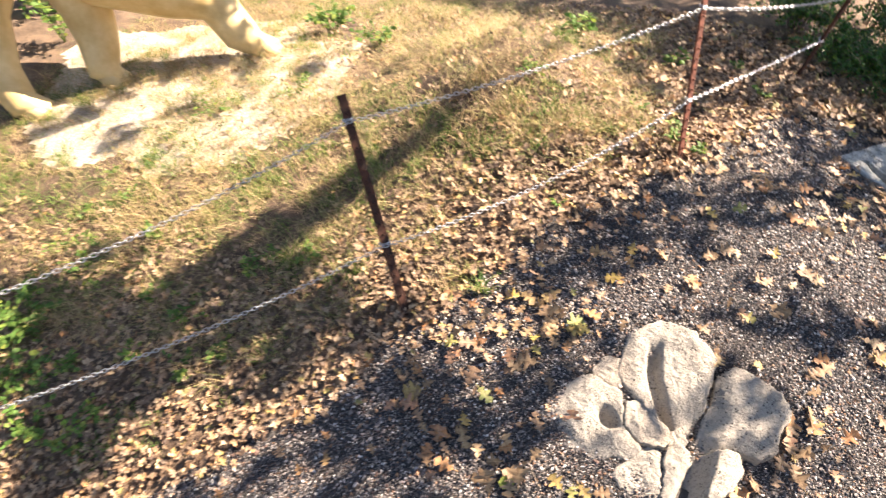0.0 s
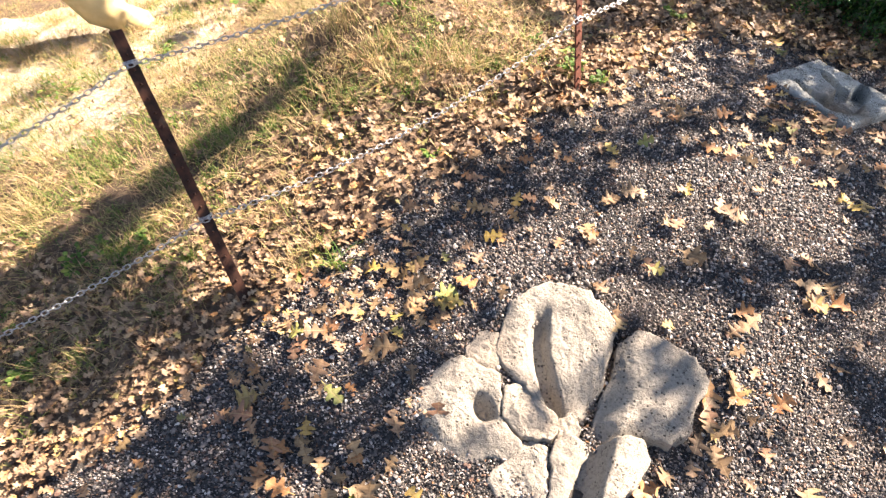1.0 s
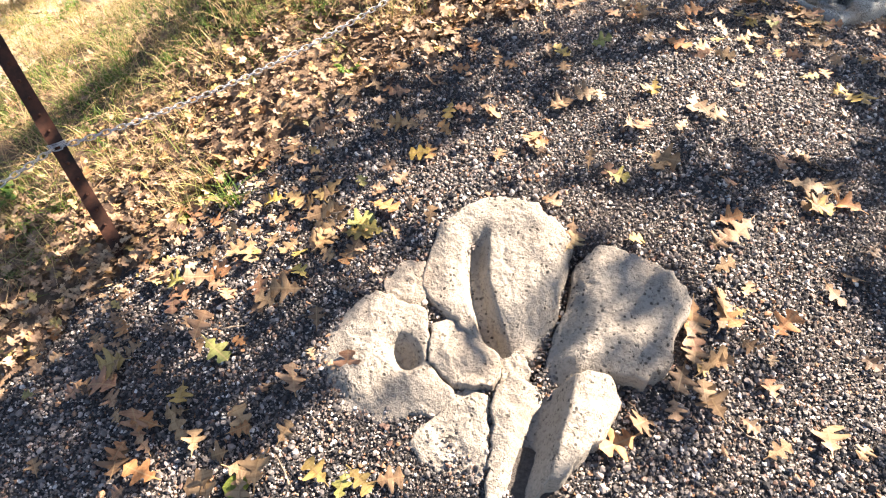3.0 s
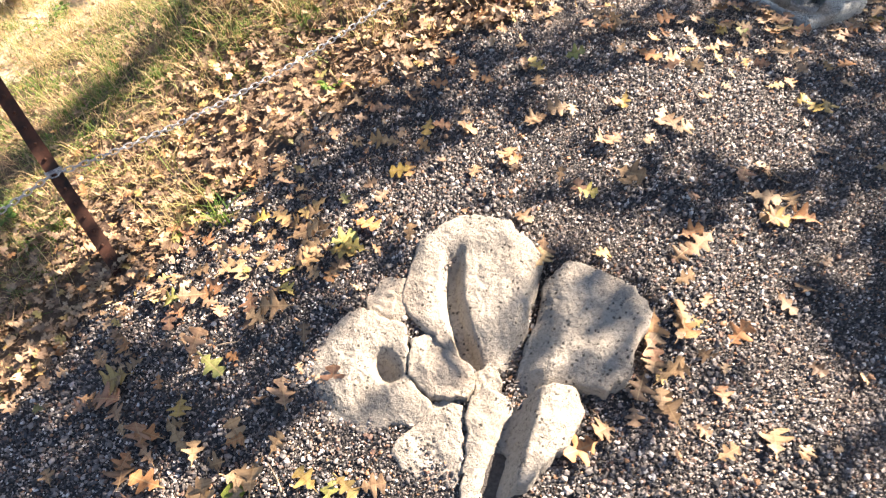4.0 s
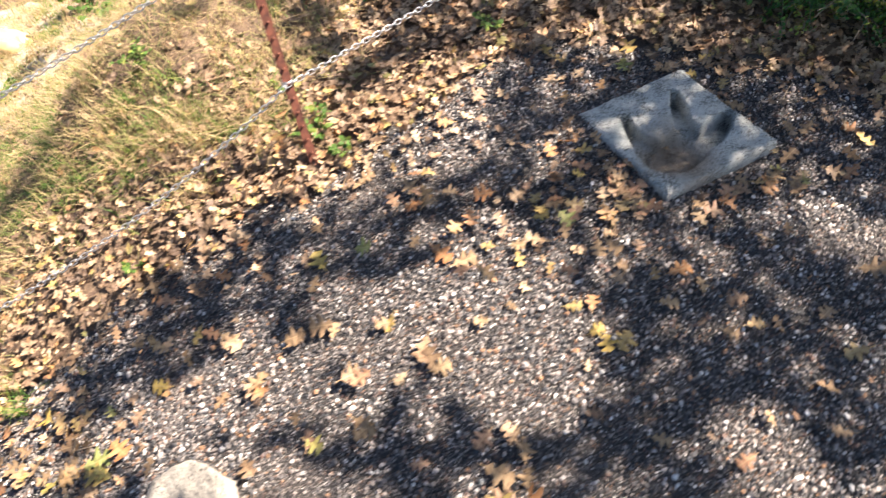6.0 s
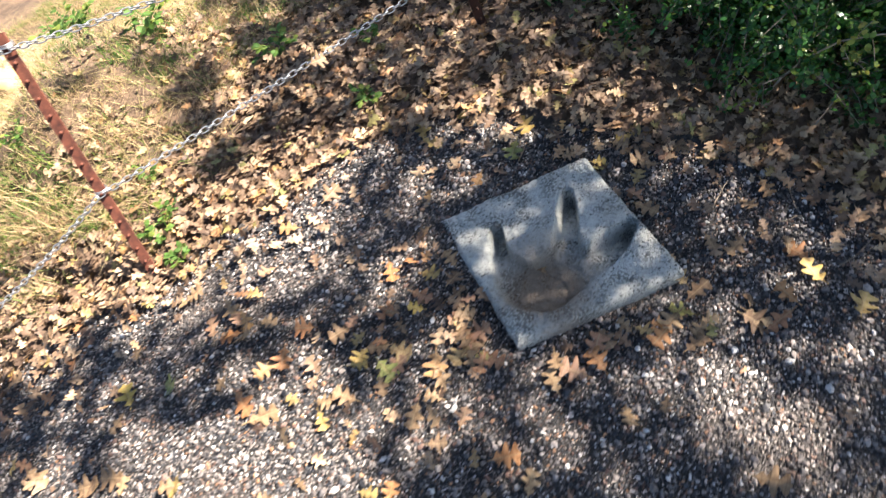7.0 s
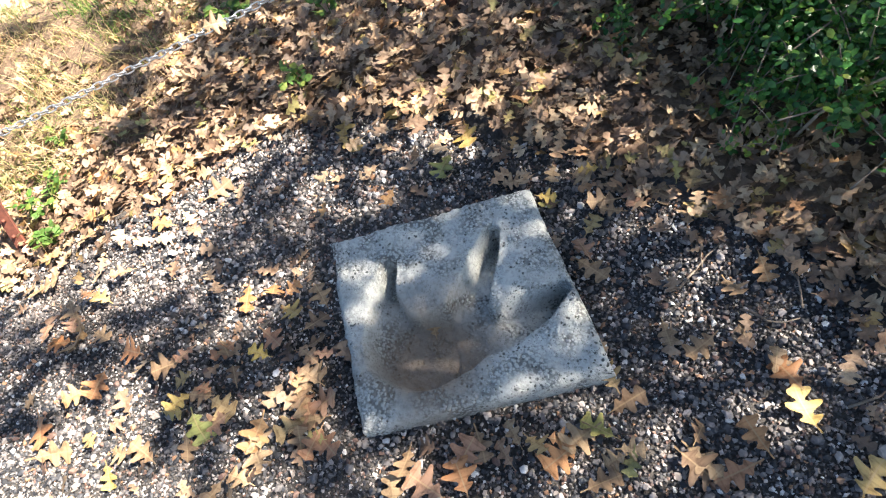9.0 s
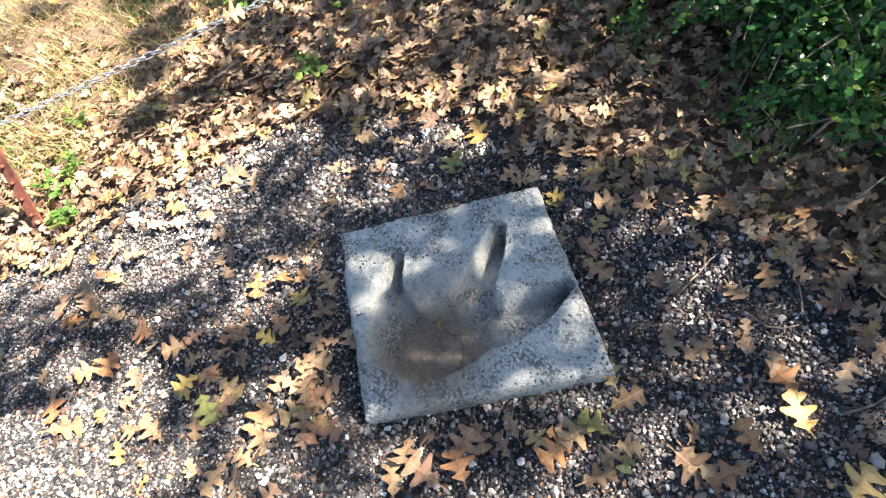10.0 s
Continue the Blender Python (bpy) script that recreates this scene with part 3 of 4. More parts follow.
# ---------- gravel ----------
def rough_stone():
    """A small six-cornered stone."""
    v = np.array([(1.05, 0.1, -0.15), (-0.1, 1.0, 0.2), (-1.0, -0.2, -0.1), (0.15, -1.05, 0.15), (0.1, -0.15, 1.0), (-0.15, 0.1, -0.95)])
    return v, np.array([(0, 1, 4), (1, 2, 4), (2, 3, 4), (3, 0, 4), (1, 0, 5), (2, 1, 5), (3, 2, 5), (0, 3, 5)])


def blunt_stone():
    """A worn, uneven pebble with twelve corners."""
    bm = bmesh.new()
    bmesh.ops.create_icosphere(bm, subdivisions=1, radius=1.0)
    bm.verts.index_update()
    v = np.array([q.co[:] for q in bm.verts])
    f = np.array([[q.index for q in face.verts] for face in bm.faces])
    bm.free()
    return v, f


def off_slabs(x, y):
    """False where the cast or the broken slab lies."""
    c = np.hypot((x - 2.15) / 0.38, (y - 1.72) / 0.26) < 1
    return off_cast(x, y, 0.49) & ~c


def build_gravel():
    step = 0.0057
    xs, ys = np.meshgrid(np.arange(0.1, 4.5, step), np.arange(0.55, 4.6, step))
    x = xs.ravel() + rng.normal(0, step * 0.45, xs.size)
    y = ys.ravel() + rng.normal(0, step * 0.45, xs.size)
    side = path_side(x, y)
    keep = (side > rng.normal(-0.03, 0.06, x.size)) & (y > 0.56 + 0.26 * x + rng.normal(0, 0.03, x.size)) & (y > 1.34 + 1.37 * (x - 3.1) + rng.normal(0, 0.03, x.size)) & (x < 4.2 + rng.normal(0, 0.06, x.size))
    keep &= off_cast(x, y, 0.47)
    for px, py, rx, ry in ((1.93, 1.61, 0.085, 0.06), (2.08, 1.82, 0.08, 0.14), (2.15, 1.70, 0.06, 0.05), (2.29, 1.46, 0.09, 0.12), (2.2, 1.9, 0.09, 0.13), (2.44, 1.8, 0.12, 0.13)):
        keep &= np.hypot((x - px) / rx, (y - py) / ry) > 1
    x, y = x[keep], y[keep]
    n = len(x)
    fine = 0.5 + 0.5 * vnoise(x, y, 0.35, 81)
    r = np.clip(rng.lognormal(math.log(0.0030), 0.38, n) * (0.86 + 0.3 * (1 - fine)), 0.0019, 0.0105)
    sc = np.stack([r * rng.uniform(0.95, 1.45, n), r * rng.uniform(0.8, 1.1, n), r * rng.uniform(0.5, 0.9, n)], 1)
    z = G(x, y) + 0.012 * vnoise(x, y, 0.35, 1) + r * rng.uniform(-0.2, 0.9, n) - 0.004
    big = r > 0.0050
    for name, (v, f), m, jag in (("gravel_chips", rough_stone(), ~big, 0.0007), ("gravel", blunt_stone(), big, 0.0013)):
        V, F = scatter(v, f, np.stack([x, y, z], 1)[m], rot_np(m.sum(), 0.5), sc[m])
        V += rng.normal(0, jag, V.shape)
        ob = put_np(name, V, F, M_PEBBLE)
        tagged(ob, "loose dark grey, white and tan pebbles of a path" if name == "gravel" else "small dark stone chips between the pebbles of a path", "gravel", kind="stuff")


build_gravel()


# ---------- leaves ----------
def oak_leaf(kind, coarse=False):
    """A lobed oak leaf, 1 long, lying along x, gently cupped and waved."""
    r = random.Random(kind)
    stations = np.array((0.0, 0.17, 0.30, 0.41, 0.49, 0.57, 0.64, 0.71, 0.80, 0.90, 1.0)) if coarse else np.concatenate([[0.0, 0.1], np.linspace(0.17, 1.0, 22)])
    wide = 0.88 + 0.3 * r.random()
    curl, bend, twist = r.uniform(-0.3, 0.9), r.uniform(-0.25, 0.3), r.uniform(-0.5, 0.5)
    sides = []
    for _ in range(2):
        a, b, c = r.uniform(0.05, 0.13), r.uniform(0.20, 0.31), r.uniform(0.12, 0.21)
        o = r.uniform(-0.02, 0.02)
        w = 0.012 + 0.075 * step01((stations - 0.15) / 0.16) + a * np.exp(-((stations - 0.31 - o) / 0.055) ** 4) + b * np.exp(-((stations - 0.56 - o) / 0.085) ** 4) + c * np.exp(-((stations - 0.84 - o) / 0.085) ** 4)
        w *= np.sqrt(np.clip(1.003 - (np.clip(stations - 0.86, 0, 1) / 0.14) ** 2, 0, 1))
        sides.append(w * wide)
    left, right, mid = [], [], []
    for i, s in enumerate(stations):
        wl, wr = sides[0][i], sides[1][i]
        zb = bend * (s - 0.45) ** 2 * 2.0
        mid.append((s, 0.03 * math.sin(4 * s + kind), zb))
        wave = 0.03 * math.sin(9 * s + kind * 1.7)
        left.append((s + 0.20 * max(wl - 0.08, 0), wl, zb + curl * wl * wl + twist * wl * (s - 0.5) + wave * wl * 3))
        right.append((s + 0.20 * max(wr - 0.08, 0), -wr, zb + curl * wr * wr - twist * wr * (s - 0.5) - wave * wr * 3))
    v = np.array(left + mid + right)
    v[:, 0] -= 0.5
    n = len(stations)
    f = []
    for i in range(n - 1):
        f += [(i, n + i, n + i + 1), (i, n + i + 1, i + 1), (n + i, 2 * n + i, 2 * n + i + 1), (n + i, 2 * n + i + 1, n + i + 1)]
    return v, np.array(f)[:, ::-1]


LEAVES = [oak_leaf(k) for k in range(8)]
LITTER = [oak_leaf(k + 20, True) for k in range(10)]


def litter_amount(x, y):
    """How thick the fallen leaves lie off the gravel, 0 to 1."""
    side = path_side(x, y)
    back = np.clip((x * 0.55 + y - 4.55) / 0.5, 0, 1) * np.where(x < 0.9, 0.55, 1.0)
    near = np.clip(1.0 + (side + 0.5) / 0.45, 0.12, 1.0)
    patch = 0.5 + 0.5 * vnoise(x, y, 0.5, 21)
    front = np.clip((2.1 - y) / 0.6, 0, 0.75)
    return np.where(side < 0.03, np.maximum(np.maximum(back, front), near * (0.55 + 0.45 * patch)), 0.32 * np.exp(-np.abs(side) / 0.09) * off_slabs(x, y))


def build_litter():
    V, F, base = [], [], 0
    tries = 78000
    x, y = rng.uniform(-2.2, 4.4, tries), rng.uniform(0.35, 5.3, tries)
    keep = (rng.random(tries) < litter_amount(x, y)) & ((x > -1.6) | (rng.random(tries) < 0.4))
    x, y = x[keep], y[keep]
    n = len(x)
    kind = rng.integers(0, len(LITTER), n)
    z = G(x, y) + 0.02 * vnoise(x, y, 0.2, 2) + 0.020 + np.abs(rng.normal(0, 0.013, n))
    size = rng.uniform(0.030, 0.066, n) * np.where((x < 1.5) & (rng.random(n) < 0.6), 0.75, 1.0)
    rots = rot_np(n, 0.42)
    for k, (v, f) in enumerate(LITTER):
        m = kind == k
        a, b = scatter(v, f, np.stack([x, y, z], 1)[m], rots[m], size[m])
        V.append(a)
        F.append(b + base)
        base += len(a)
    ob = put_np("leaf_litter", np.vstack(V), np.vstack(F), M_LITTER, smooth=False)
    tagged(ob, "thick bed of dry brown lobed oak leaves over earth", "leaf litter", kind="stuff")


build_litter()

LEAF_MESH = []
for k, (v, f) in enumerate(LEAVES):
    me = mesh_np("fallen_leaf", v, f, True)
    me.materials.append(M_LEAF)
    LEAF_MESH.append(me)


def fallen_leaf(x, y, size, turn, tilt, kind, lift=0.012):
    ob = new("fallen_leaf", LEAF_MESH[kind % len(LEAF_MESH)])
    e = 0.05
    n = Vector((-(G(x + e, y) - G(x - e, y)) / (2 * e), -(G(x, y + e) - G(x, y - e)) / (2 * e), 1)).normalized()
    q = n.to_track_quat("Z", "Y").to_matrix().to_4x4()
    ob.matrix_world = Matrix.Translation((x, y, float(G(x, y)) + lift)) @ q @ pose(0, 0, 0, tilt[0], tilt[1], turn) @ Matrix.Diagonal((size, size, size, 1))
    return tagged(ob, "dry lobed oak leaf lying on the gravel", "leaf", "fallen leaves on the path")


PLACED_LEAVES = (
    ((1.34, 1.9), (1.05, 1.78), (1.36, 2.09), (1.6, 2.01), (1.68, 1.97), (1.59, 1.9), (1.7, 1.87), (1.89, 2.02), (1.8, 2.26), (1.84, 2.46), (1.65, 2.53), (2.22, 2.14), (2.3, 2.04), (2.47, 2.06), (2.4, 2.27), (2.53, 2.37), (2.95, 2.49), (2.94, 2.38), (3.06, 2.34), (2.72, 2.19), (2.76, 2.17), (2.69, 2.1), (2.28, 2.61), (2.48, 2.68), (2.66, 2.61), (2.62, 2.65), (2.04, 2.28), (2.14, 2.37), (1.97, 2.47), (2.43, 2.49), (2.64, 1.77), (2.61, 1.7), (2.68, 1.75), (2.77, 1.82), (2.63, 1.87), (2.71, 1.91), (2.69, 1.65), (2.48, 1.51), (2.53, 1.57), (2.83, 1.58), (2.95, 1.64), (3.06, 2.09), (2.99, 2.03)),
    ((1.67, 1.48), (1.58, 1.36), (1.37, 1.4), (1.13, 1.43), (1.33, 1.58), (1.41, 1.53), (1.55, 1.73), (1.29, 1.3), (1.55, 1.28), (1.37, 1.2), (1.28, 1.2), (1.66, 1.27), (1.91, 1.3), (3.14, 2.84), (2.85, 3.1), (2.56, 2.96), (2.64, 2.95), (2.41, 3.11)),
    ((2.9, 3.44), (2.87, 3.26), (2.94, 3.24), (2.92, 3.17), (3.06, 3.25), (3.04, 3.4), (3.11, 3.37), (3.14, 3.34), (2.9, 3.33), (2.91, 3.4), (3.07, 3.2), (3.08, 3.16), (2.89, 3.51), (2.5, 3.19), (2.35, 3.23), (2.63, 3.22), (2.81, 3.02), (2.79, 3.06), (2.42, 3.17), (3.01, 3.46), (2.96, 3.52), (3.33, 3.36), (3.31, 3.42), (3.39, 3.49), (3.4, 3.53), (3.44, 3.58), (3.51, 3.62), (3.56, 3.68), (3.61, 3.65), (3.62, 3.68), (3.53, 3.6), (3.56, 3.92), (3.63, 3.93), (3.69, 3.98), (3.75, 3.96), (3.65, 4.14), (3.62, 4.07), (3.65, 4.19), (3.78, 3.75), (3.78, 3.82), (3.7, 3.77), (3.72, 3.72), (3.57, 3.75), (3.48, 3.59), (3.37, 3.41)),
    ((3.36, 3.97), (3.34, 4.18), (3.3, 4.13), (3.22, 4.16), (3.23, 4.19), (2.67, 3.94), (2.85, 4.0), (2.62, 3.73), (2.93, 4.02), (3.31, 4.06), (3.33, 4.0), (3.33, 4.12), (3.39, 4.22), (3.48, 4.22), (3.16, 4.14), (3.04, 3.44), (3.10, 3.40), (3.03, 3.42), (2.99, 3.48), (3.08, 3.38), (3.12, 3.32), (3.41, 3.46), (3.45, 3.54), (3.61, 3.6), (3.54, 3.65), (2.8, 3.26), (2.83, 3.19), (2.92, 3.27), (3.03, 3.28), (2.61, 3.12)),
    ((2.77, 2.78), (2.49, 2.69), (2.69, 2.6), (2.47, 2.5), (2.38, 2.27), (2.54, 2.36), (2.96, 2.49), (3.0, 2.46), (3.19, 2.87), (3.34, 2.62), (3.07, 2.94), (3.1, 2.86), (2.32, 2.6), (2.13, 2.35), (2.19, 2.54), (1.98, 2.47), (1.82, 2.27), (1.69, 2.38), (1.88, 2.47), (1.82, 2.67), (2.18, 2.74), (2.17, 2.81), (2.29, 2.9), (2.45, 3.13), (2.33, 3.1), (2.35, 3.18), (2.58, 3.07), (2.65, 2.92), (2.71, 3.03), (2.72, 2.94), (2.83, 3.22), (2.91, 3.21), (3.04, 3.14), (3.16, 3.18), (3.29, 3.14), (3.37, 3.11), (3.47, 2.99), (3.53, 3.04), (3.48, 3.11), (3.72, 3.14), (3.76, 2.92), (3.82, 3.06), (3.8, 2.81), (3.84, 3.35)),
)


LEAF_ON_CHAIN = (2.383, 3.941, 0.40)


def build_leaves():
    r = random.Random(4)
    for spots, big in zip(PLACED_LEAVES, (1.12, 1.12, 0.86, 0.86, 0.88)):
        for x, y in spots:
            fallen_leaf(x, y, big * r.uniform(0.065, 0.108), r.uniform(0, 360), (r.gauss(0, 17), r.gauss(0, 17)), r.randrange(8), 0.019)
    for cx, cy, n in ((1.62, 1.98, 9), (1.45, 1.95, 8), (1.40, 1.28, 8), (1.62, 1.30, 6), (1.15, 1.45, 7), (2.72, 1.78, 6), (1.30, 1.75, 5), (2.95, 2.36, 5)):
        for _ in range(n):
            fallen_leaf(r.gauss(cx, 0.08), r.gauss(cy, 0.08), r.uniform(0.06, 0.115), r.uniform(0, 360), (r.gauss(0, 15), r.gauss(0, 15)), r.randrange(8), 0.018 + 0.008 * r.random())
    made = 0
    spare = []
    while made < 300:
        x, y = r.uniform(0.3, 4.2), r.uniform(0.9, 4.4)
        side = float(path_side(x, y))
        if side < 0.02 or not off_slabs(np.array(x), np.array(y)) or y < 1.05 * x - 1.6:
            continue
        near_cast = math.exp(-((x - 2.95) ** 2 + (y - 3.4) ** 2) / 0.09) + 0.6 * math.exp(-((x - 1.6) ** 2 + (y - 1.9) ** 2) / 0.12) + 0.5 * math.exp(-((x - 2.75) ** 2 + (y - 1.75) ** 2) / 0.04)
        if r.random() > 0.06 + math.exp(-side / 0.16) + 1.3 * near_cast:
            continue
        if made < 130:
            fallen_leaf(x, y, r.uniform(0.045, 0.095), r.uniform(0, 360), (r.gauss(0, 18), r.gauss(0, 18)), r.randrange(8), 0.017 + 0.008 * min(near_cast, 1))
        else:
            spare.append((x, y))
        made += 1
    # the small broken ones between them, past counting
    x, y = np.array(spare).T
    V, F, base = [], [], 0
    for k in range(8):
        v, f = LEAVES[k]
        m = np.arange(len(x)) % 8 == k
        p, q = scatter(v, f, np.stack([x, y, G(x, y) + 0.016], 1)[m], rot_np(m.sum(), 0.35), rng.uniform(0.03, 0.07, m.sum()))
        V.append(p)
        F.append(q + base)
        base += len(p)
    tagged(put_np("leaf_scraps", np.vstack(V), np.vstack(F), M_LITTER), "small dry broken oak leaves scattered over the gravel", "leaf scraps", kind="stuff")
    # two leaves that lie in the print and one on the broken slab
    for x, y, s, up in ((3.09, 3.71, 0.045, 0.004), (3.165, 3.665, 0.06, -0.006), (2.30, 1.985, 0.08, 0.045)):
        tagged(fallen_leaf(x, y, s, r.uniform(0, 360), (8, 12), r.randrange(8), up), "small orange-brown oak leaf lying on the stone", "leaf")

    ob = new("fallen_leaf", LEAF_MESH[2])
    ob.matrix_world = Matrix.Translation(LEAF_ON_CHAIN) @ pose(0, 0, 0, 50, 20, 70) @ Matrix.Scale(0.07, 4)
    tagged(ob, "dry orange-brown oak leaf caught on a fence chain", "leaf")


build_leaves()


# ---------- grass and weeds ----------
def blades(x, y, height, lean, width, parts=3):
    """Curved grass blades standing at x, y."""
    n = len(x)
    a = rng.uniform(0, 6.283, n)
    d = np.stack([np.cos(a), np.sin(a)], 1)
    s = np.stack([-d[:, 1], d[:, 0]], 1)
    z0 = G(x, y)
    V = []
    for k in range(parts + 1):
        t = k / parts
        c = np.stack([x, y], 1) + d * (lean * height * t * t)[:, None]
        z = z0 + 0.005 + height * (t - 0.35 * lean * t * t)
        w = (width * (1 - t * 0.92))[:, None]
        V += [np.column_stack([c - s * w, z]), np.column_stack([c + s * w, z])]
    V = np.stack(V, 1)
    k = 2 * (parts + 1)
    f = np.array([(2 * i, 2 * i + 1, 2 * i + 3, 2 * i + 2) for i in range(parts)])
    F = f[None] + (np.arange(n) * k)[:, None, None]
    return V.reshape(-1, 3), F.reshape(-1, 4)


def build_grass():
    tufts = 4800
    tx, ty = rng.uniform(-3.2, 2.4, tufts), rng.uniform(1.2, 6.5, tufts)
    side = path_side(tx, ty)
    patch = 0.5 + 0.5 * vnoise(tx, ty, 0.45, 51)
    keep = (side < -0.16) & (rng.random(tufts) < np.clip((-side - 0.1) / 0.55, 0.04, 1) * (0.25 + 0.75 * patch)) & (tx * 0.55 + ty < np.where(tx < 1.7, 5.6, 4.75))
    tx, ty = tx[keep], ty[keep]
    per = 20
    n = len(tx) * per
    x, y = np.repeat(tx, per) + rng.normal(0, 0.035, n), np.repeat(ty, per) + rng.normal(0, 0.035, n)
    h = rng.uniform(0.04, 0.17, n) * np.repeat(rng.uniform(0.6, 1.3, len(tx)), per)
    V, F = blades(x, y, h, rng.uniform(0.5, 2.2, n), rng.uniform(0.0012, 0.0028, n), 2)
    ob = put_np("dry_grass", V, F, M_STRAW)
    tagged(ob, "sparse straw-coloured and green grass on the bank", "grass", kind="stuff")
    tx, ty = rng.uniform(-3.2, 2.2, 2500), rng.uniform(0.7, 6.0, 2500)
    keep = (path_side(tx, ty) < -0.25) & (vnoise(tx, ty, 0.4, 71) + 0.4 * vnoise(tx, ty, 0.15, 72) > 0.05) & (tx * 0.55 + ty < np.where(tx < 1.7, 5.5, 4.7))
    tx, ty = tx[keep], ty[keep]
    n = len(tx) * 22
    x, y = np.repeat(tx, 22) + rng.normal(0, 0.03, n), np.repeat(ty, 22) + rng.normal(0, 0.03, n)
    V, F = blades(x, y, rng.uniform(0.03, 0.10, n), rng.uniform(0.3, 1.6, n), rng.uniform(0.0015, 0.0032, n), 2)
    tagged(put_np("green_grass", V, F, M_GREEN), "patches of short green grass on the bank", "grass", kind="stuff")


build_grass()


def leaflets(points, dirs, size, round_=0.5):
    """Small oval leaves at points, along dirs."""
    n = len(points)
    d = dirs / np.linalg.norm(dirs, axis=1)[:, None]
    up = rng.normal(0, 0.5, (n, 3)) + np.array((0, 0, 1.0))
    s = np.cross(d, up)
    s /= np.linalg.norm(s, axis=1)[:, None] + 1e-9
    nn = np.cross(s, d)
    size = np.asarray(size)[:, None]
    V = np.stack([points, points + d * size * 0.35 + s * size * round_ * 0.5, points + d * size * 0.35 - s * size * round_ * 0.5 + nn * size * 0.04,
                  points + d * size * 0.75 + s * size * round_ * 0.42, points + d * size * 0.75 - s * size * round_ * 0.42, points + d * size - nn * size * 0.08], 1)
    f = np.array([(0, 1, 2), (1, 3, 4), (1, 4, 2), (3, 5, 4)])
    return V.reshape(-1, 3), (f[None] + (np.arange(n) * 6)[:, None, None]).reshape(-1, 3)


def weed(x, y, radius, height, count, leaf):
    """A low broad-leaved weed: thin stems and oval leaves."""
    root = new("weed")
    z = float(G(x, y))
    root.location = (x, y, z)
    pts, dirs = [], []
    for k in range(max(4, count // 6)):
        bm = bmesh.new()
        a, r = rng.uniform(0, 6.283), radius * rng.uniform(0.3, 1.0)
        tip = Vector((math.cos(a) * r, math.sin(a) * r, height * rng.uniform(0.4, 1.0)))
        mid = tip * 0.5 + Vector((0, 0, height * 0.25))
        tube(bm, [(0, 0, -0.01), mid, tip], [0.0018, 0.0014, 0.0008], 4)
        part("stem", bm, M_GREEN, root)
        for j in range(6):
            t = 0.35 + 0.65 * j / 5
            p = mid.lerp(tip, max(0, 2 * t - 1)) if t > 0.5 else mid * (2 * t)
            pts.append(p[:])
            b = a + rng.normal(0, 1.1)
            dirs.append((math.cos(b), math.sin(b), rng.uniform(-0.2, 0.5)))
    V, F = leaflets(np.array(pts), np.array(dirs), rng.uniform(0.6, 1.2, len(pts)) * leaf, 0.62)
    put_np("foliage", V, F, M_GREEN, root)
    tagged(root, "low green broad-leaved weed growing among dead leaves", "weed", "weeds on the bank")


WEEDS = ((2.37, 4.06, 0.07, 0.07, 30, 0.028), (1.91, 3.32, 0.11, 0.10, 70, 0.03), (2.04, 3.26, 0.06, 0.06, 40, 0.028), (1.12, 4.17, 0.16, 0.22, 70, 0.05),
         (1.65, 3.5, 0.07, 0.08, 30, 0.025), (0.98, 3.42, 0.12, 0.1, 60, 0.03), (1.8, 4.2, 0.11, 0.12, 60, 0.035), (-1.15, 4.6, 0.25, 0.28, 140, 0.06),
         (-0.53, 4.3, 0.2, 0.2, 90, 0.05), (-0.8, 3.45, 0.2, 0.1, 90, 0.03), (-1.3, 3.1, 0.2, 0.1, 80, 0.03))
for w in WEEDS:
    weed(*w)
MORE_WEEDS = ((-3.6, 3.7, 0.3, 0.5, 160, 0.06), (0.06, 1.35, 0.09, 0.1, 50, 0.03), (-0.06, 1.85, 0.12, 0.09, 50, 0.035), (-1.3, 1.1, 0.2, 0.15, 90, 0.04),
              (-1.2, 1.6, 0.15, 0.1, 70, 0.03), (0.22, 1.97, 0.1, 0.1, 40, 0.035), (1.07, 1.94, 0.03, 0.03, 12, 0.016), (-0.44, 0.85, 0.12, 0.1, 60, 0.035), (1.42, 2.61, 0.04, 0.05, 14, 0.025), (2.2, 4.33, 0.06, 0.1, 30, 0.03))
for w in MORE_WEEDS:
    weed(*w)

for w in ((-1.30, 1.22, 0.2, 0.16, 110, 0.05), (-1.0, 0.92, 0.18, 0.14, 90, 0.045), (-0.72, 0.72, 0.16, 0.12, 80, 0.04), (-0.42, 0.72, 0.14, 0.1, 70, 0.035)):
    weed(*w)
for k in range(20):
    weed(rng.uniform(-1.7, 0.1), rng.uniform(0.75, 2.6), rng.uniform(0.06, 0.14), rng.uniform(0.05, 0.12), int(rng.integers(30, 70)), rng.uniform(0.022, 0.036))


def grass_clump(x, y, n, height, spread, stuff, label):
    V, F = blades(x + rng.normal(0, spread, n), y + rng.normal(0, spread, n), rng.uniform(0.4, 1.0, n) * height, rng.uniform(0.2, 1.3, n), rng.uniform(0.0015, 0.003, n), 4)
    V = V - np.array((x, y, 0))
    ob = put_np("grass_clump", V, F, stuff)
    ob.location = (x, y, 0)
    tagged(ob, label, "grass clump", "grass clumps", "stuff")


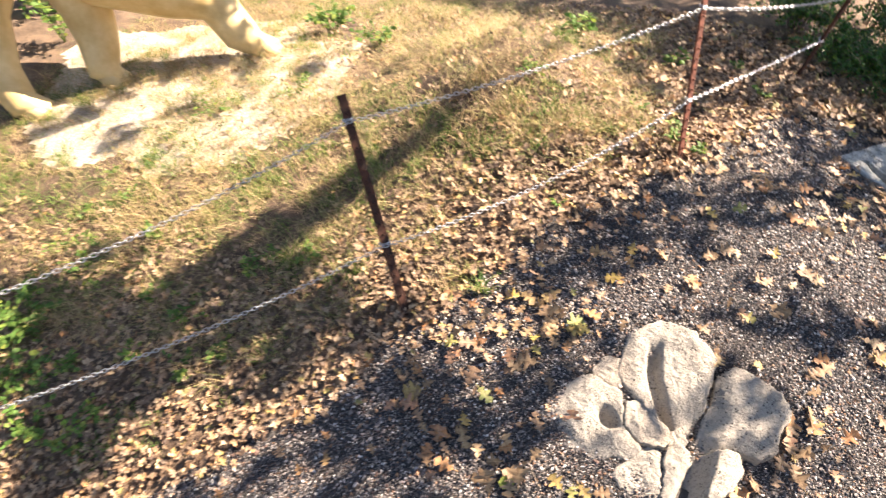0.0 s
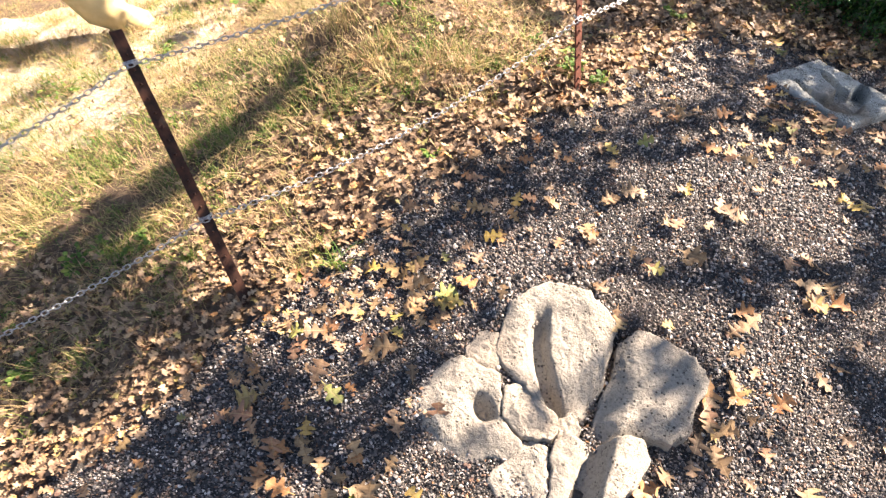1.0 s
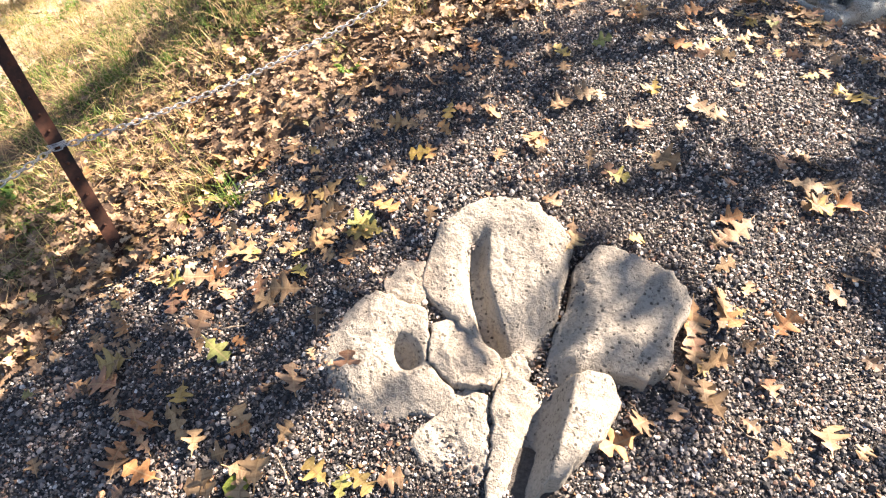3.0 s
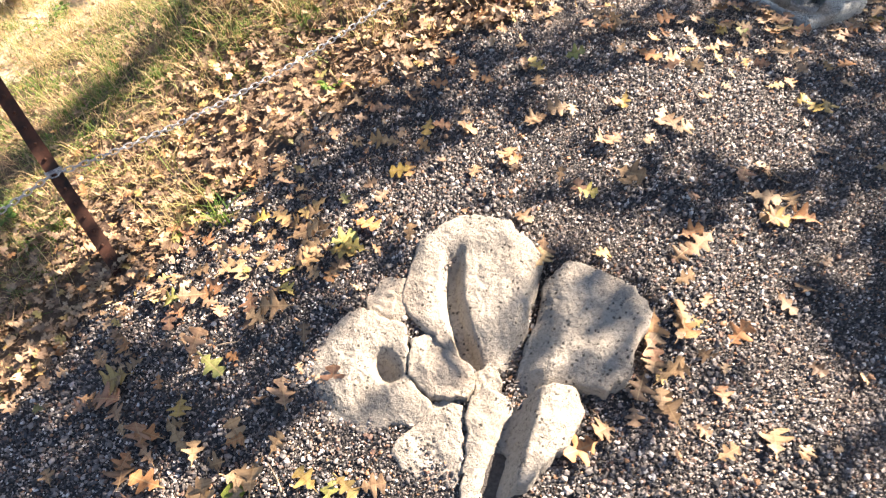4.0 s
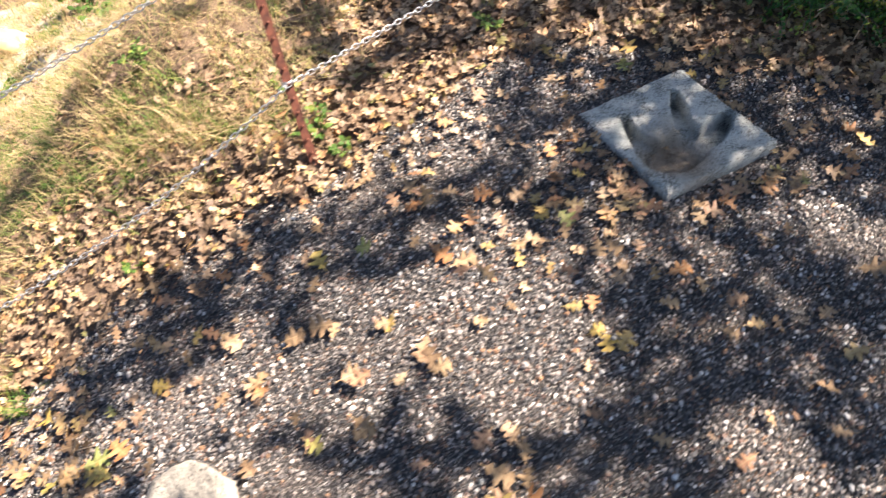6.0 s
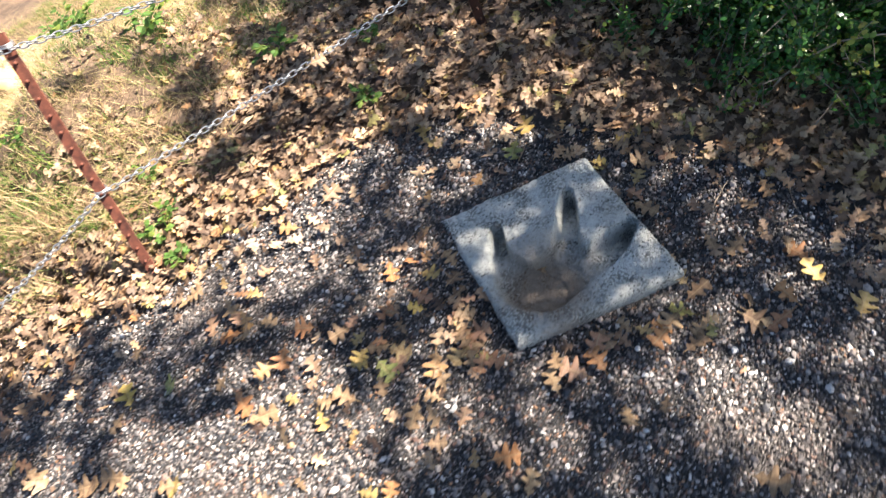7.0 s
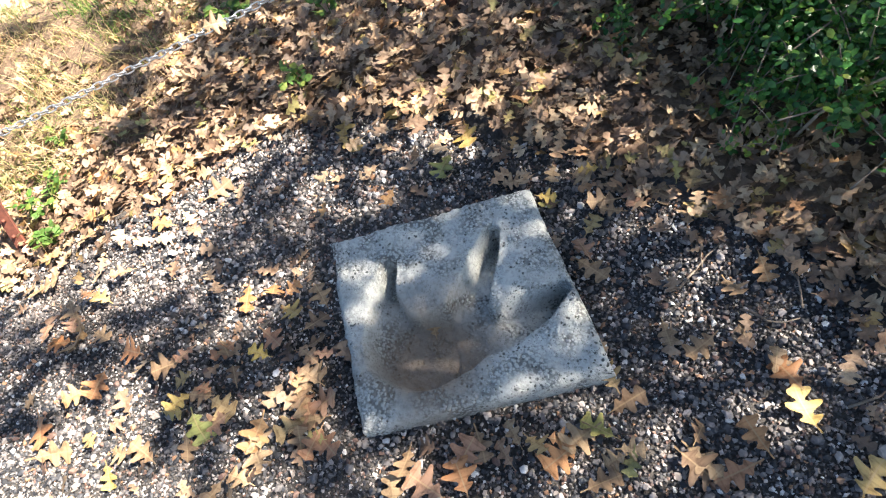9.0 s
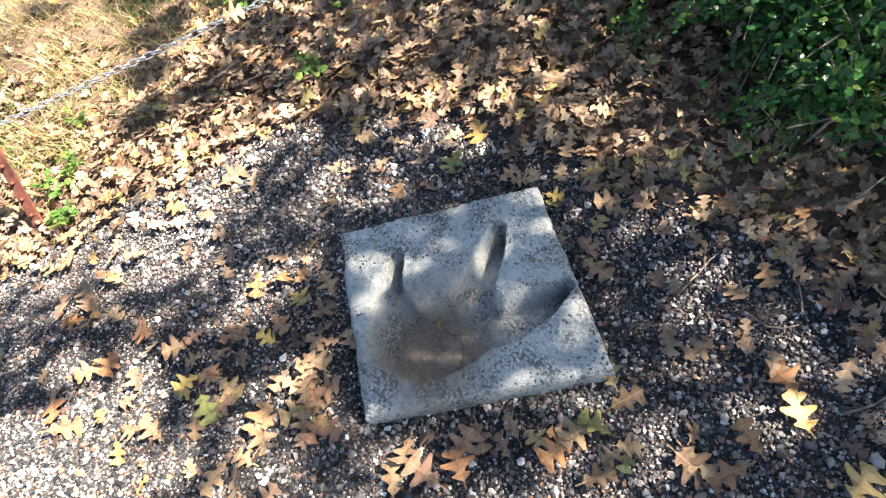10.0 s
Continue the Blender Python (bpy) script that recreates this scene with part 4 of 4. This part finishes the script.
for x, y, n, h, s, green in ((1.10, 2.08, 60, 0.16, 0.035, 0), (1.04, 1.98, 90, 0.15, 0.03, 0), (1.22, 2.02, 46, 0.12, 0.02, 1), (0.15, 1.9, 60, 0.2, 0.05, 1), (0.96, 3.14, 90, 0.2, 0.06, 0),
                            (1.34, 3.2, 110, 0.22, 0.06, 0), (1.5, 2.95, 80, 0.16, 0.05, 0), (0.7, 3.3, 90, 0.22, 0.07, 0), (-0.4, 2.6, 90, 0.16, 0.1, 1), (0.3, 2.6, 90, 0.15, 0.1, 1)):
    grass_clump(x, y, n, h, s, M_GREEN if green else M_STRAW, "tuft of long green grass" if green else "tuft of dry straw-coloured grass on the bank")


# ---------- shrubs ----------
def shrub(x, y, spread, height, stems, leaves, leaf, label, toward=(0, 0)):
    root = new("shrub")
    z = float(G(x, y))
    root.location = (x, y, z)
    pts, dirs = [], []
    for k in range(stems):
        bm = bmesh.new()
        a = rng.uniform(0, 6.283)
        out = Vector((math.cos(a) * spread + toward[0], math.sin(a) * spread + toward[1], 0)) * rng.uniform(0.5, 1.15)
        top = height * rng.uniform(0.35, 1.0)
        path = [Vector((0, 0, -0.03)) + out * 0.05]
        for j in range(1, 7):
            t = j / 6
            path.append(out * (t ** 1.25) + Vector((rng.normal(0, 0.03), rng.normal(0, 0.03), top * (1.5 * t - 0.65 * t * t))))
        tube(bm, path, [0.005 * (1 - 0.8 * j / 6) + 0.0010 for j in range(7)], 5)
        twigs = []
        for j in range(16):
            t = rng.uniform(0.25, 1.0)
            i = min(int(t * 6), 5)
            p = path[i].lerp(path[i + 1], t * 6 - i)
            d = Vector((rng.normal(), rng.normal(), rng.normal() * 0.6 + 0.05)).normalized() * rng.uniform(0.08, 0.26)
            q = [p, p + d * 0.5 + Vector((0, 0, 0.01)), p + d - Vector((0, 0, 0.02))]
            tube(bm, q, [0.0022, 0.0016, 0.0009], 4)
            twigs.append(q)
        part("branch", bm, M_TWIG, root)
        m = leaves // stems
        for j in range(m):
            q = twigs[rng.integers(0, len(twigs))]
            t = rng.uniform(0.0, 1.0)
            p = q[0].lerp(q[1], t * 2) if t < 0.5 else q[1].lerp(q[2], 2 * t - 1)
            pts.append((p + Vector(rng.normal(0, 0.010, 3)))[:])
            dirs.append(rng.normal(0, 1, 3) + np.array((0, 0, 0.3)))
    V, F = leaflets(np.array(pts), np.array(dirs), rng.uniform(0.55, 1.2, len(pts)) * leaf, 0.6)
    put_np("foliage", V, F, M_SHRUB, root)
    tagged(root, label, "shrub", "shrubs behind the path")


SHRUB = "dense dark green small-leaved shrub over leaf litter"
for x, y, sp, h, st, lv, lf, to in ((3.42, 4.90, 0.34, 0.34, 18, 13000, 0.021, (-0.02, -0.10)), (3.80, 4.84, 0.34, 0.36, 18, 13000, 0.021, (-0.04, -0.12)), (3.0, 5.0, 0.34, 0.32, 16, 11000, 0.021, (0, -0.10)),
                                   (4.08, 4.66, 0.28, 0.28, 14, 9000, 0.021, (-0.06, -0.06)), (3.5, 5.35, 0.5, 0.8, 14, 9000, 0.028, (0, 0)), (4.3, 5.2, 0.6, 0.9, 14, 9000, 0.028, (0, 0)), (2.62, 5.5, 0.5, 0.7, 12, 6500, 0.028, (0, 0)), (3.3, 6.2, 0.8, 1.2, 12, 4000, 0.032, (0, 0)), (-4.4, 4.3, 0.8, 1.1, 12, 3600, 0.05, (0, 0)), (-5.0, 3.2, 0.8, 1.1, 12, 3600, 0.05, (0, 0))):
    shrub(x, y, sp, h, st, lv, lf, SHRUB, to)


# ---------- the painted statue ----------
STATUE_LEGS = (
    ((-1.42, 4.13, -0.52, 0.06), (-1.55, 4.02, -0.47, 0.11), (-1.68, 3.98, -0.38, 0.16), (-1.86, 3.97, -0.15, 0.17), (-2.1, 3.85, 0.0, 0.27), (-2.45, 3.62, 0.22, 0.38), (-2.9, 3.4, 0.72, 0.5)),
    ((-2.48, 3.30, -0.65, 0.07), (-2.58, 3.26, -0.58, 0.13), (-2.66, 3.38, -0.38, 0.16), (-2.74, 3.46, -0.15, 0.2), (-2.85, 3.52, 0.15, 0.3), (-3.0, 3.6, 0.6, 0.45)),
    ((-2.78, 2.80, -0.72, 0.07), (-2.92, 2.7, -0.66, 0.13), (-3.1, 2.75, -0.45, 0.16), (-3.3, 2.9, -0.1, 0.25), (-3.4, 3.2, 0.4, 0.4)))


def build_statue():
    bm = bmesh.new()
    for leg in STATUE_LEGS:
        tube(bm, [q[:3] for q in leg], [q[3] for q in leg], 16)
        toe, heel = Vector(leg[0][:3]), Vector(leg[1][:3])
        d = (toe - heel).normalized()
        for turn in (-28, 0, 28):
            e = Matrix.Rotation(radians(turn), 3, "Z") @ d
            tube(bm, [heel, heel + e * 0.14 - Vector((0, 0, 0.03)), heel + e * 0.24 - Vector((0, 0, 0.09))], [0.10, 0.075, 0.03], 10)
    tube(bm, [(-1.9, 4.6, 0.9), (-2.4, 4.1, 1.0), (-3.0, 3.5, 1.1), (-3.6, 2.9, 1.1), (-4.2, 2.3, 0.9)], [0.15, 0.45, 0.6, 0.5, 0.2], 20)
    bmesh.ops.subdivide_edges(bm, edges=bm.edges, cuts=1, use_grid_fill=True, smooth=0.6)
    ob = part("dinosaur_statue", bm, M_STATUE)
    tagged(ob, "cream-painted dinosaur statue standing on the sunny bank", "statue")


build_statue()


# ---------- unseen oaks, added to throw the dappled shade ---
LIT = ((2.93, 2.70, 0.20), (2.78, 2.73, 0.15), (2.60, 2.75, 0.12), (2.44, 2.58, 0.11), (2.31, 2.66, 0.10), (2.07, 2.43, 0.12), (2.11, 2.36, 0.10), (1.93, 2.26, 0.11), (1.78, 2.12, 0.12), (2.32, 2.42, 0.08), (3.0, 2.9, 0.07), (3.56, 2.66, 0.09), (3.68, 2.65, 0.08), (2.25, 2.42, 0.09), (2.48, 2.44, 0.07),
       (2.69, 3.04, 0.07), (2.2, 2.9, 0.05), (2.28, 3.34, 0.10), (2.2, 3.14, 0.07), (2.42, 3.42, 0.11), (2.34, 3.50, 0.13), (2.37, 3.64, 0.13), (2.39, 3.76, 0.09), (2.64, 2.85, 0.16), (2.73, 3.1, 0.09), (2.5, 3.05, 0.08), (2.3, 2.97, 0.07))
LIT_MORE = ((2.09, 2.03, 0.15), (2.05, 1.86, 0.15), (1.88, 1.62, 0.14), (1.75, 1.58, 0.12), (2.07, 1.44, 0.14), (1.87, 1.37, 0.1), (1.79, 1.28, 0.09), (2.36, 1.49, 0.15), (2.2, 1.8, 0.14), (2.44, 1.8, 0.14), (1.25, 1.70, 0.10), (1.14, 1.67, 0.09), (1.40, 1.75, 0.08),
            (2.92, 1.98, 0.10), (3.02, 1.91, 0.10), (2.78, 1.86, 0.08), (2.75, 2.05, 0.10), (2.6, 2.1, 0.08), (2.88, 2.15, 0.08), (2.9, 1.62, 0.14), (2.75, 1.58, 0.10), (3.0, 1.75, 0.10), (2.95, 2.1, 0.07), (0.09, 0.90, 0.24), (0.02, 0.72, 0.24), (0.40, 1.0, 0.16), (1.29, 1.99, 0.13), (1.08, 1.92, 0.11))
DARK = ((0.52, 2.98, 0.10), (0.39, 2.76, 0.12), (0.21, 2.51, 0.13), (0.07, 2.27, 0.15), (-0.12, 2.06, 0.16), (-0.25, 1.83, 0.16), (-0.38, 1.61, 0.14), (-0.55, 1.32, 0.16), (-0.66, 1.12, 0.14), (-0.74, 0.90, 0.26), (-0.63, 0.63, 0.3), (-0.31, 0.92, 0.2),
        (-1.25, 1.24, 0.2), (-1.2, 1.6, 0.1), (0.46, 1.67, 0.16), (0.39, 1.45, 0.16), (0.05, 1.4, 0.12), (-0.13, 3.83, 0.14), (-0.88, 3.80, 0.14), (-1.5, 3.7, 0.13), (-1.8, 3.62, 0.13), (-2.15, 3.5, 0.14), (-2.35, 3.1, 0.14), (-2.45, 2.8, 0.14), (-2.6, 2.5, 0.14), (-1.6, 3.0, 0.12), (-1.9, 2.6, 0.12), (0.85, 1.72, 0.10), (1.0, 1.5, 0.12), (0.7, 1.6, 0.14), (1.1, 1.3, 0.18), (1.33, 1.38, 0.13), (1.2, 1.45, 0.1), (0.9, 1.2, 0.14), (0.71, 3.99, 0.16), (1.5, 3.98, 0.14), (1.17, 4.71, 0.3), (1.89, 4.0, 0.12), (1.7, 3.75, 0.10), (2.02, 3.82, 0.09), (1.45, 3.85, 0.09), (1.9, 3.62, 0.06), (1.3, 3.95, 0.10), (1.6, 4.15, 0.12), (1.05, 3.75, 0.08))


FLECKS = ((3.13, 4.33, 0.05), (3.23, 4.25, 0.05), (2.98, 4.28, 0.05), (2.77, 4.1, 0.03), (2.68, 4.07, 0.03), (3.19, 4.46, 0.04), (3.05, 4.2, 0.03), (3.65, 3.71, 0.03), (3.73, 3.86, 0.02), (3.81, 3.87, 0.03), (3.68, 4.05, 0.02), (3.69, 3.54, 0.08), (3.82, 3.47, 0.08),
          (2.31, 3.1, 0.05), (3.45, 4.62, 0.06), (3.7, 4.68, 0.07), (3.25, 4.75, 0.06), (3.9, 4.55, 0.05), (3.55, 4.85, 0.08), (3.05, 4.85, 0.05))
CAST_FLECKS = ((3.075, 3.93), (3.13, 3.78))
SHADE = ((2.17, 2.96), (2.41, 2.90), (1.86, 2.84), (1.61, 2.38), (1.42, 2.22), (1.91, 2.58), (3.27, 2.81), (3.3, 3.1), (3.49, 2.98), (2.69, 3.28), (2.5, 3.22), (2.92, 3.18), (3.27, 2.48), (3.1, 2.5), (2.67, 2.26), (3.8, 2.92), (1.63, 2.56), (2.67, 3.45), (2.26, 3.21), (2.6, 3.31), (2.53, 3.8), (2.8, 3.94), (2.98, 3.38),
         (2.72, 3.23), (3.68, 3.95), (3.79, 4.06), (3.47, 3.52), (3.19, 3.27), (1.95, 2.8), (2.21, 3.0), (2.33, 2.79), (1.55, 2.26), (2.62, 2.3), (2.78, 2.32), (1.48, 1.55), (1.37, 1.43), (1.16, 1.35), (1.65, 1.42), (2.55, 1.60))
SHADE_MORE = ((2.75, 3.6), (2.7, 3.76), (2.58, 3.52), (2.85, 3.97), (2.62, 3.92), (3.5, 2.8), (3.75, 2.75), (3.65, 3.25), (3.8, 3.2), (3.45, 3.3), (1.0, 1.25), (0.85, 1.49), (1.5, 1.38), (1.58, 1.62), (1.28, 1.5), (1.1, 1.48), (1.72, 2.42), (1.78, 2.62), (3.1, 3.0), (3.4, 2.8), (3.6, 3.1), (3.3, 3.3), (3.6, 3.4), (3.7, 3.3), (2.85, 3.6), (2.87, 3.8), (3.56, 3.8))


def shade_wanted(x, y):
    """How much shade the added crowns should throw: 1 full shade, 0 where the sun comes through."""
    side = path_side(x, y)
    wob = 0.06 * vnoise(x, y, 0.16, 63) + 0.03 * vnoise(x, y, 0.06, 64)
    dapple = np.clip(0.36 + 0.9 * vnoise(x, y, 0.14, 65) + 0.5 * vnoise(x, y, 0.06, 66) + 0.42 * np.clip((x - 2.9) / 0.4, 0, 1), 0.08, 1)
    s = np.clip((side - 0.04) / 0.12, 0, 1) * dapple
    s = np.maximum(s, np.where(y > 4.5, 0.88, 0.70) * np.clip((x * 0.6 + y - 5.0) / 0.3, 0, 1))
    low = np.clip((0.75 - x - 0.25 * (y - 1.0)) / 0.3, 0, 1) * np.clip((2.1 - y + 0.25 * x) / 0.4, 0, 1)
    s = np.maximum(s, low * np.clip(0.5 + 1.3 * vnoise(x, y, 0.22, 91) + 0.5 * vnoise(x, y, 0.08, 92), 0, 1))
    for px, py, r in DARK:
        s = np.maximum(s, np.clip((r - np.hypot(x - px, y - py) + wob) / (0.35 * r) + 0.3, 0, 1))
    for px, py in SHADE + SHADE_MORE:
        s = np.maximum(s, 0.72 * np.clip((0.125 - np.hypot(x - px, y - py) + wob) / 0.07, 0, 1))
    gaps = vnoise(x, y, 0.085, 68) + 0.6 * vnoise(x, y, 0.04, 69)
    s = np.where(side > 0.02, s * (1 - (0.75 - 0.4 * np.clip((x - 2.9) / 0.4, 0, 1)) * np.clip((gaps - 0.25) / 0.2, 0, 1)), s)
    for px, py, r in LIT + LIT_MORE:
        s = s * np.clip((np.hypot(x - px, y - py) + wob - 1.05 * r) / 0.03, 0, 1)
    back = x * 0.6 + y > 5.0
    grain = vnoise(x, y, 0.09, 61) + 0.5 * vnoise(x, y, 0.04, 62)
    flecks = np.clip((grain - np.where(y > 4.55, 0.55, np.where(x > 2.9, 0.62, 0.45))) / 0.12, 0, 1)
    s = np.where(back, s * (1 - 0.85 * flecks), s)
    for px, py, r in FLECKS:
        s = s * np.clip((np.hypot(x - px, y - py) + 0.5 * wob - r) / 0.02, 0, 1)
    s = np.maximum(s, 0.84 * np.clip((0.42 - np.hypot(x - 3.19, y - 3.74)) / 0.05, 0, 1))
    for px, py in ((2.22, 1.84), (2.24, 1.74), (2.42, 1.86), (2.46, 1.76)):
        s = np.maximum(s, 0.30 * np.clip((0.11 - np.hypot(x - px, y - py)) / 0.04, 0, 1))
    for px, py in CAST_FLECKS:
        s = s * np.clip((np.hypot(x - px, y - py) + 0.2 * wob - 0.004) / 0.02, 0, 1)
    rim = ((x - 0.8) / 4.2) ** 2 + ((y - 3.1) / 2.9) ** 2 + 0.25 * vnoise(x, y, 0.8, 67)
    return s * np.clip((1.15 - rim) / 0.25, 0, 1)


def build_shade_oaks():
    n = 88000
    x, y = rng.uniform(-3.2, 5.6, n), rng.uniform(0.1, 6.6, n)
    keep = rng.random(n) < shade_wanted(x, y)
    x, y = x[keep], y[keep]
    # extra leaves added to block more sun over the cast
    a, q = rng.uniform(0, 6.283, 240), 0.34 * np.sqrt(rng.random(240))
    more = 3.19 + q * np.cos(a), 3.74 + q * np.sin(a)
    shut = rng.random(240) < shade_wanted(*more)
    x, y = np.concatenate([x, more[0][shut]]), np.concatenate([y, more[1][shut]])
    n = len(x)
    # each leaf hangs on the sun's line above the spot it is to shade
    h = 2.7 + 1.6 * rng.random(n)
    z = G(x, y)
    p = np.stack([x + SUN.x / SUN.z * h, y + SUN.y / SUN.z * h, z + h], 1)
    v = np.array([(-0.5, 0, 0), (-0.1, 0.24, 0.04), (-0.15, -0.2, 0.02), (0.2, 0.3, 0.0), (0.18, -0.3, 0.05), (0.5, 0, 0.02)])
    f = np.array([(0, 2, 1), (1, 2, 4), (1, 4, 3), (3, 4, 5)])
    size = rng.uniform(0.065, 0.11, n)
    rots = rot_np(n, 0.9)
    centres = ((7.2, 6.8, 2.6), (8.6, 9.4, 3.2))
    near = np.hypot(p[:, 0] - 7.2, p[:, 1] - 6.8) < np.hypot(p[:, 0] - 8.6, p[:, 1] - 9.4)
    for (cx, cy, split), m in zip(centres, (near, ~near)):
        root = new("unseen_shade_oak")
        zb = float(G(cx, cy))
        root.location = (cx, cy, zb)
        bm = bmesh.new()
        tube(bm, [(0, 0, -0.2), (0.03, 0.02, 1.0), (-0.05, 0.04, 2.2), (0.0, 0.0, 3.6)], [0.24, 0.19, 0.16, 0.10], 12)
        part("trunk", bm, M_TWIG, root)
        pick = p[m][rng.choice(m.sum(), 14, replace=False)] - np.array((cx, cy, zb))
        for q in pick:
            bm = bmesh.new()
            e = Vector(q)
            s = Vector((0, 0, 2.2 + 1.2 * rng.random()))
            tube(bm, [s, s.lerp(e, 0.5) + Vector((0, 0, 0.25)), e], [0.012, 0.009, 0.004], 6)
            part("limb", bm, M_TWIG, root)
        V, F = scatter(v, f, p[m] - np.array((cx, cy, zb)), rots[m], size[m])
        put_np("crown", V, F, M_CROWN, root)
        tagged(root, "unseen oak tree added so that its crown shades the path", "tree", "oaks beside the path")


M_CROWN = leaf_material("oak_crown_leaf", [(0.0, (0.05, 0.09, 0.02)), (0.6, (0.10, 0.14, 0.03)), (1.0, (0.25, 0.17, 0.05))], False, 0.25)
build_shade_oaks()


# ---------- twigs and single leaves ----------
def twig(x, y, length, turn, label="thin dry twig lying on the ground"):
    bm = bmesh.new()
    z = 0.012
    d = Vector((math.cos(turn), math.sin(turn), 0))
    n = Vector((-d.y, d.x, 0))
    bend = rng.uniform(-0.12, 0.12)
    tube(bm, [d * (length * (t - 0.5)) + n * (length * bend * math.sin(3 * t)) + Vector((0, 0, z + 0.012 * math.sin(7 * t + turn))) for t in (0, 0.25, 0.5, 0.75, 1)], [0.0028, 0.0026, 0.0022, 0.0018, 0.001], 5)
    if length > 0.12:
        tube(bm, [d * 0.05 * length + Vector((0, 0, z)), d * 0.3 * length + n * 0.2 * length + Vector((0, 0, z + 0.01))], [0.0018, 0.0008], 4)
    ob = part("twig", bm, M_TWIG)
    ob.location = (x, y, float(G(x, y)))
    tagged(ob, label, "twig", "twigs on the ground")


for x, y, ln, a in ((3.70, 4.05, 0.10, 0.3), (3.72, 4.12, 0.08, 2.2), (3.55, 4.08, 0.13, 1.4), (2.35, 4.15, 0.12, 0.8), (1.62, 2.02, 0.10, 1.0), (1.50, 2.2, 0.09, 2.6), (1.45, 1.62, 0.11, 0.9), (1.72, 1.28, 0.09, 2.4),
                    (2.0, 3.75, 0.22, 2.0), (1.7, 3.6, 0.25, 0.4), (2.75, 1.62, 0.10, 2.5), (2.52, 1.58, 0.09, 2.3), (3.1, 2.2, 0.08, 0.7), (1.3, 3.0, 0.2, 1.2), (0.6, 2.6, 0.24, 0.5), (3.9, 4.0, 0.12, 1.1)):
    twig(x, y, ln, a)


def green_leaf(x, y, size, turn):
    """A broad heart-shaped fresh leaf."""
    bm = bmesh.new()
    rim = []
    for k in range(16):
        a = 2 * math.pi * k / 16
        r = 0.5 * (1 - 0.22 * abs(math.sin(a)) + 0.12 * math.cos(a)) * (0.78 if k == 8 else 1)
        rim.append(bm.verts.new((r * math.cos(a) * 1.1, r * math.sin(a), 0.10 * abs(math.sin(a)) * r + 0.02 * math.sin(5 * a))))
    mid = bm.verts.new((0, 0, 0))
    for a, b in zip(rim, rim[1:] + rim[:1]):
        bm.faces.new((a, b, mid))
    ob = part("green_leaf", bm, M_GREEN)
    ob.matrix_world = pose(x, y, float(G(x, y)) + 0.016, 5, -4, turn) @ Matrix.Scale(size, 4)
    tagged(ob, "fresh green heart-shaped leaf lying on gravel", "leaf")


green_leaf(1.62, 1.22, 0.065, 40)


def sprig(base, path, label, sprays, leaf):
    """A bare arching stem with short sprays of small round leaves along it."""
    root = new("sprig")
    root.location = base
    bm = bmesh.new()
    pts = [Vector(q) for q in path]
    tube(bm, pts, [0.0036 * (1 - 0.75 * k / (len(pts) - 1)) + 0.0006 for k in range(len(pts))], 6)
    part("stem", bm, M_PALE_TWIG, root)
    at, way = [], []
    for k in range(sprays):
        t = (0.25 + 0.75 * k / sprays) * (len(pts) - 1)
        i = min(int(t), len(pts) - 2)
        p = pts[i].lerp(pts[i + 1], t - i)
        d = Vector((rng.normal(0, 0.7), rng.normal(-0.3, 0.6), rng.normal(0.1, 0.5))).normalized() * rng.uniform(0.05, 0.13)
        bm = bmesh.new()
        tube(bm, [p, p + d * 0.5 + Vector((0, 0, 0.006)), p + d], [0.0013, 0.001, 0.0006], 4)
        part("side_shoot", bm, M_PALE_TWIG, root)
        for j in range(11):
            at.append((p + d * (0.15 + 0.085 * j) + Vector(rng.normal(0, 0.006, 3)))[:])
            way.append(rng.normal(0, 1, 3) + np.array((0, 0, 0.5)))
    V, F = leaflets(np.array(at), np.array(way), rng.uniform(0.7, 1.2, len(at)) * leaf, 0.72)
    put_np("foliage", V, F, M_SPRIG, root)
    tagged(root, label, "sprig", "sprigs in front of the shrub")


M_PALE_TWIG = plain("pale_twig", (0.22, 0.17, 0.12), (0.46, 0.38, 0.29), 60, 0.8)
M_SPRIG = leaf_material("yellowing_leaf", [(0.0, (0.14, 0.25, 0.04)), (0.5, (0.26, 0.34, 0.06)), (1.0, (0.46, 0.42, 0.09))], False, 0.4, 0.45)
sprig((3.555, 4.43, -0.13), [(0, 0, 0), (0.051, 0.043, 0.10), (0.10, 0.06, 0.17), (0.17, 0.05, 0.25), (0.25, 0.02, 0.31), (0.36, -0.02, 0.35)], "pale bare stem with sprays of yellow-green round leaves", 9, 0.020)
sprig((3.62, 4.50, -0.14), [(0, 0, 0), (-0.03, -0.03, 0.07), (-0.06, -0.09, 0.11), (-0.06, -0.15, 0.10)], "short drooping sprig of yellow-green leaves by leaf litter", 5, 0.018)
sprig((3.78, 4.62, -0.16), [(0, 0, 0), (0.02, -0.04, 0.10), (0.0, -0.10, 0.18), (-0.04, -0.16, 0.24)], "short drooping sprig of yellow-green leaves by leaf litter", 6, 0.018)
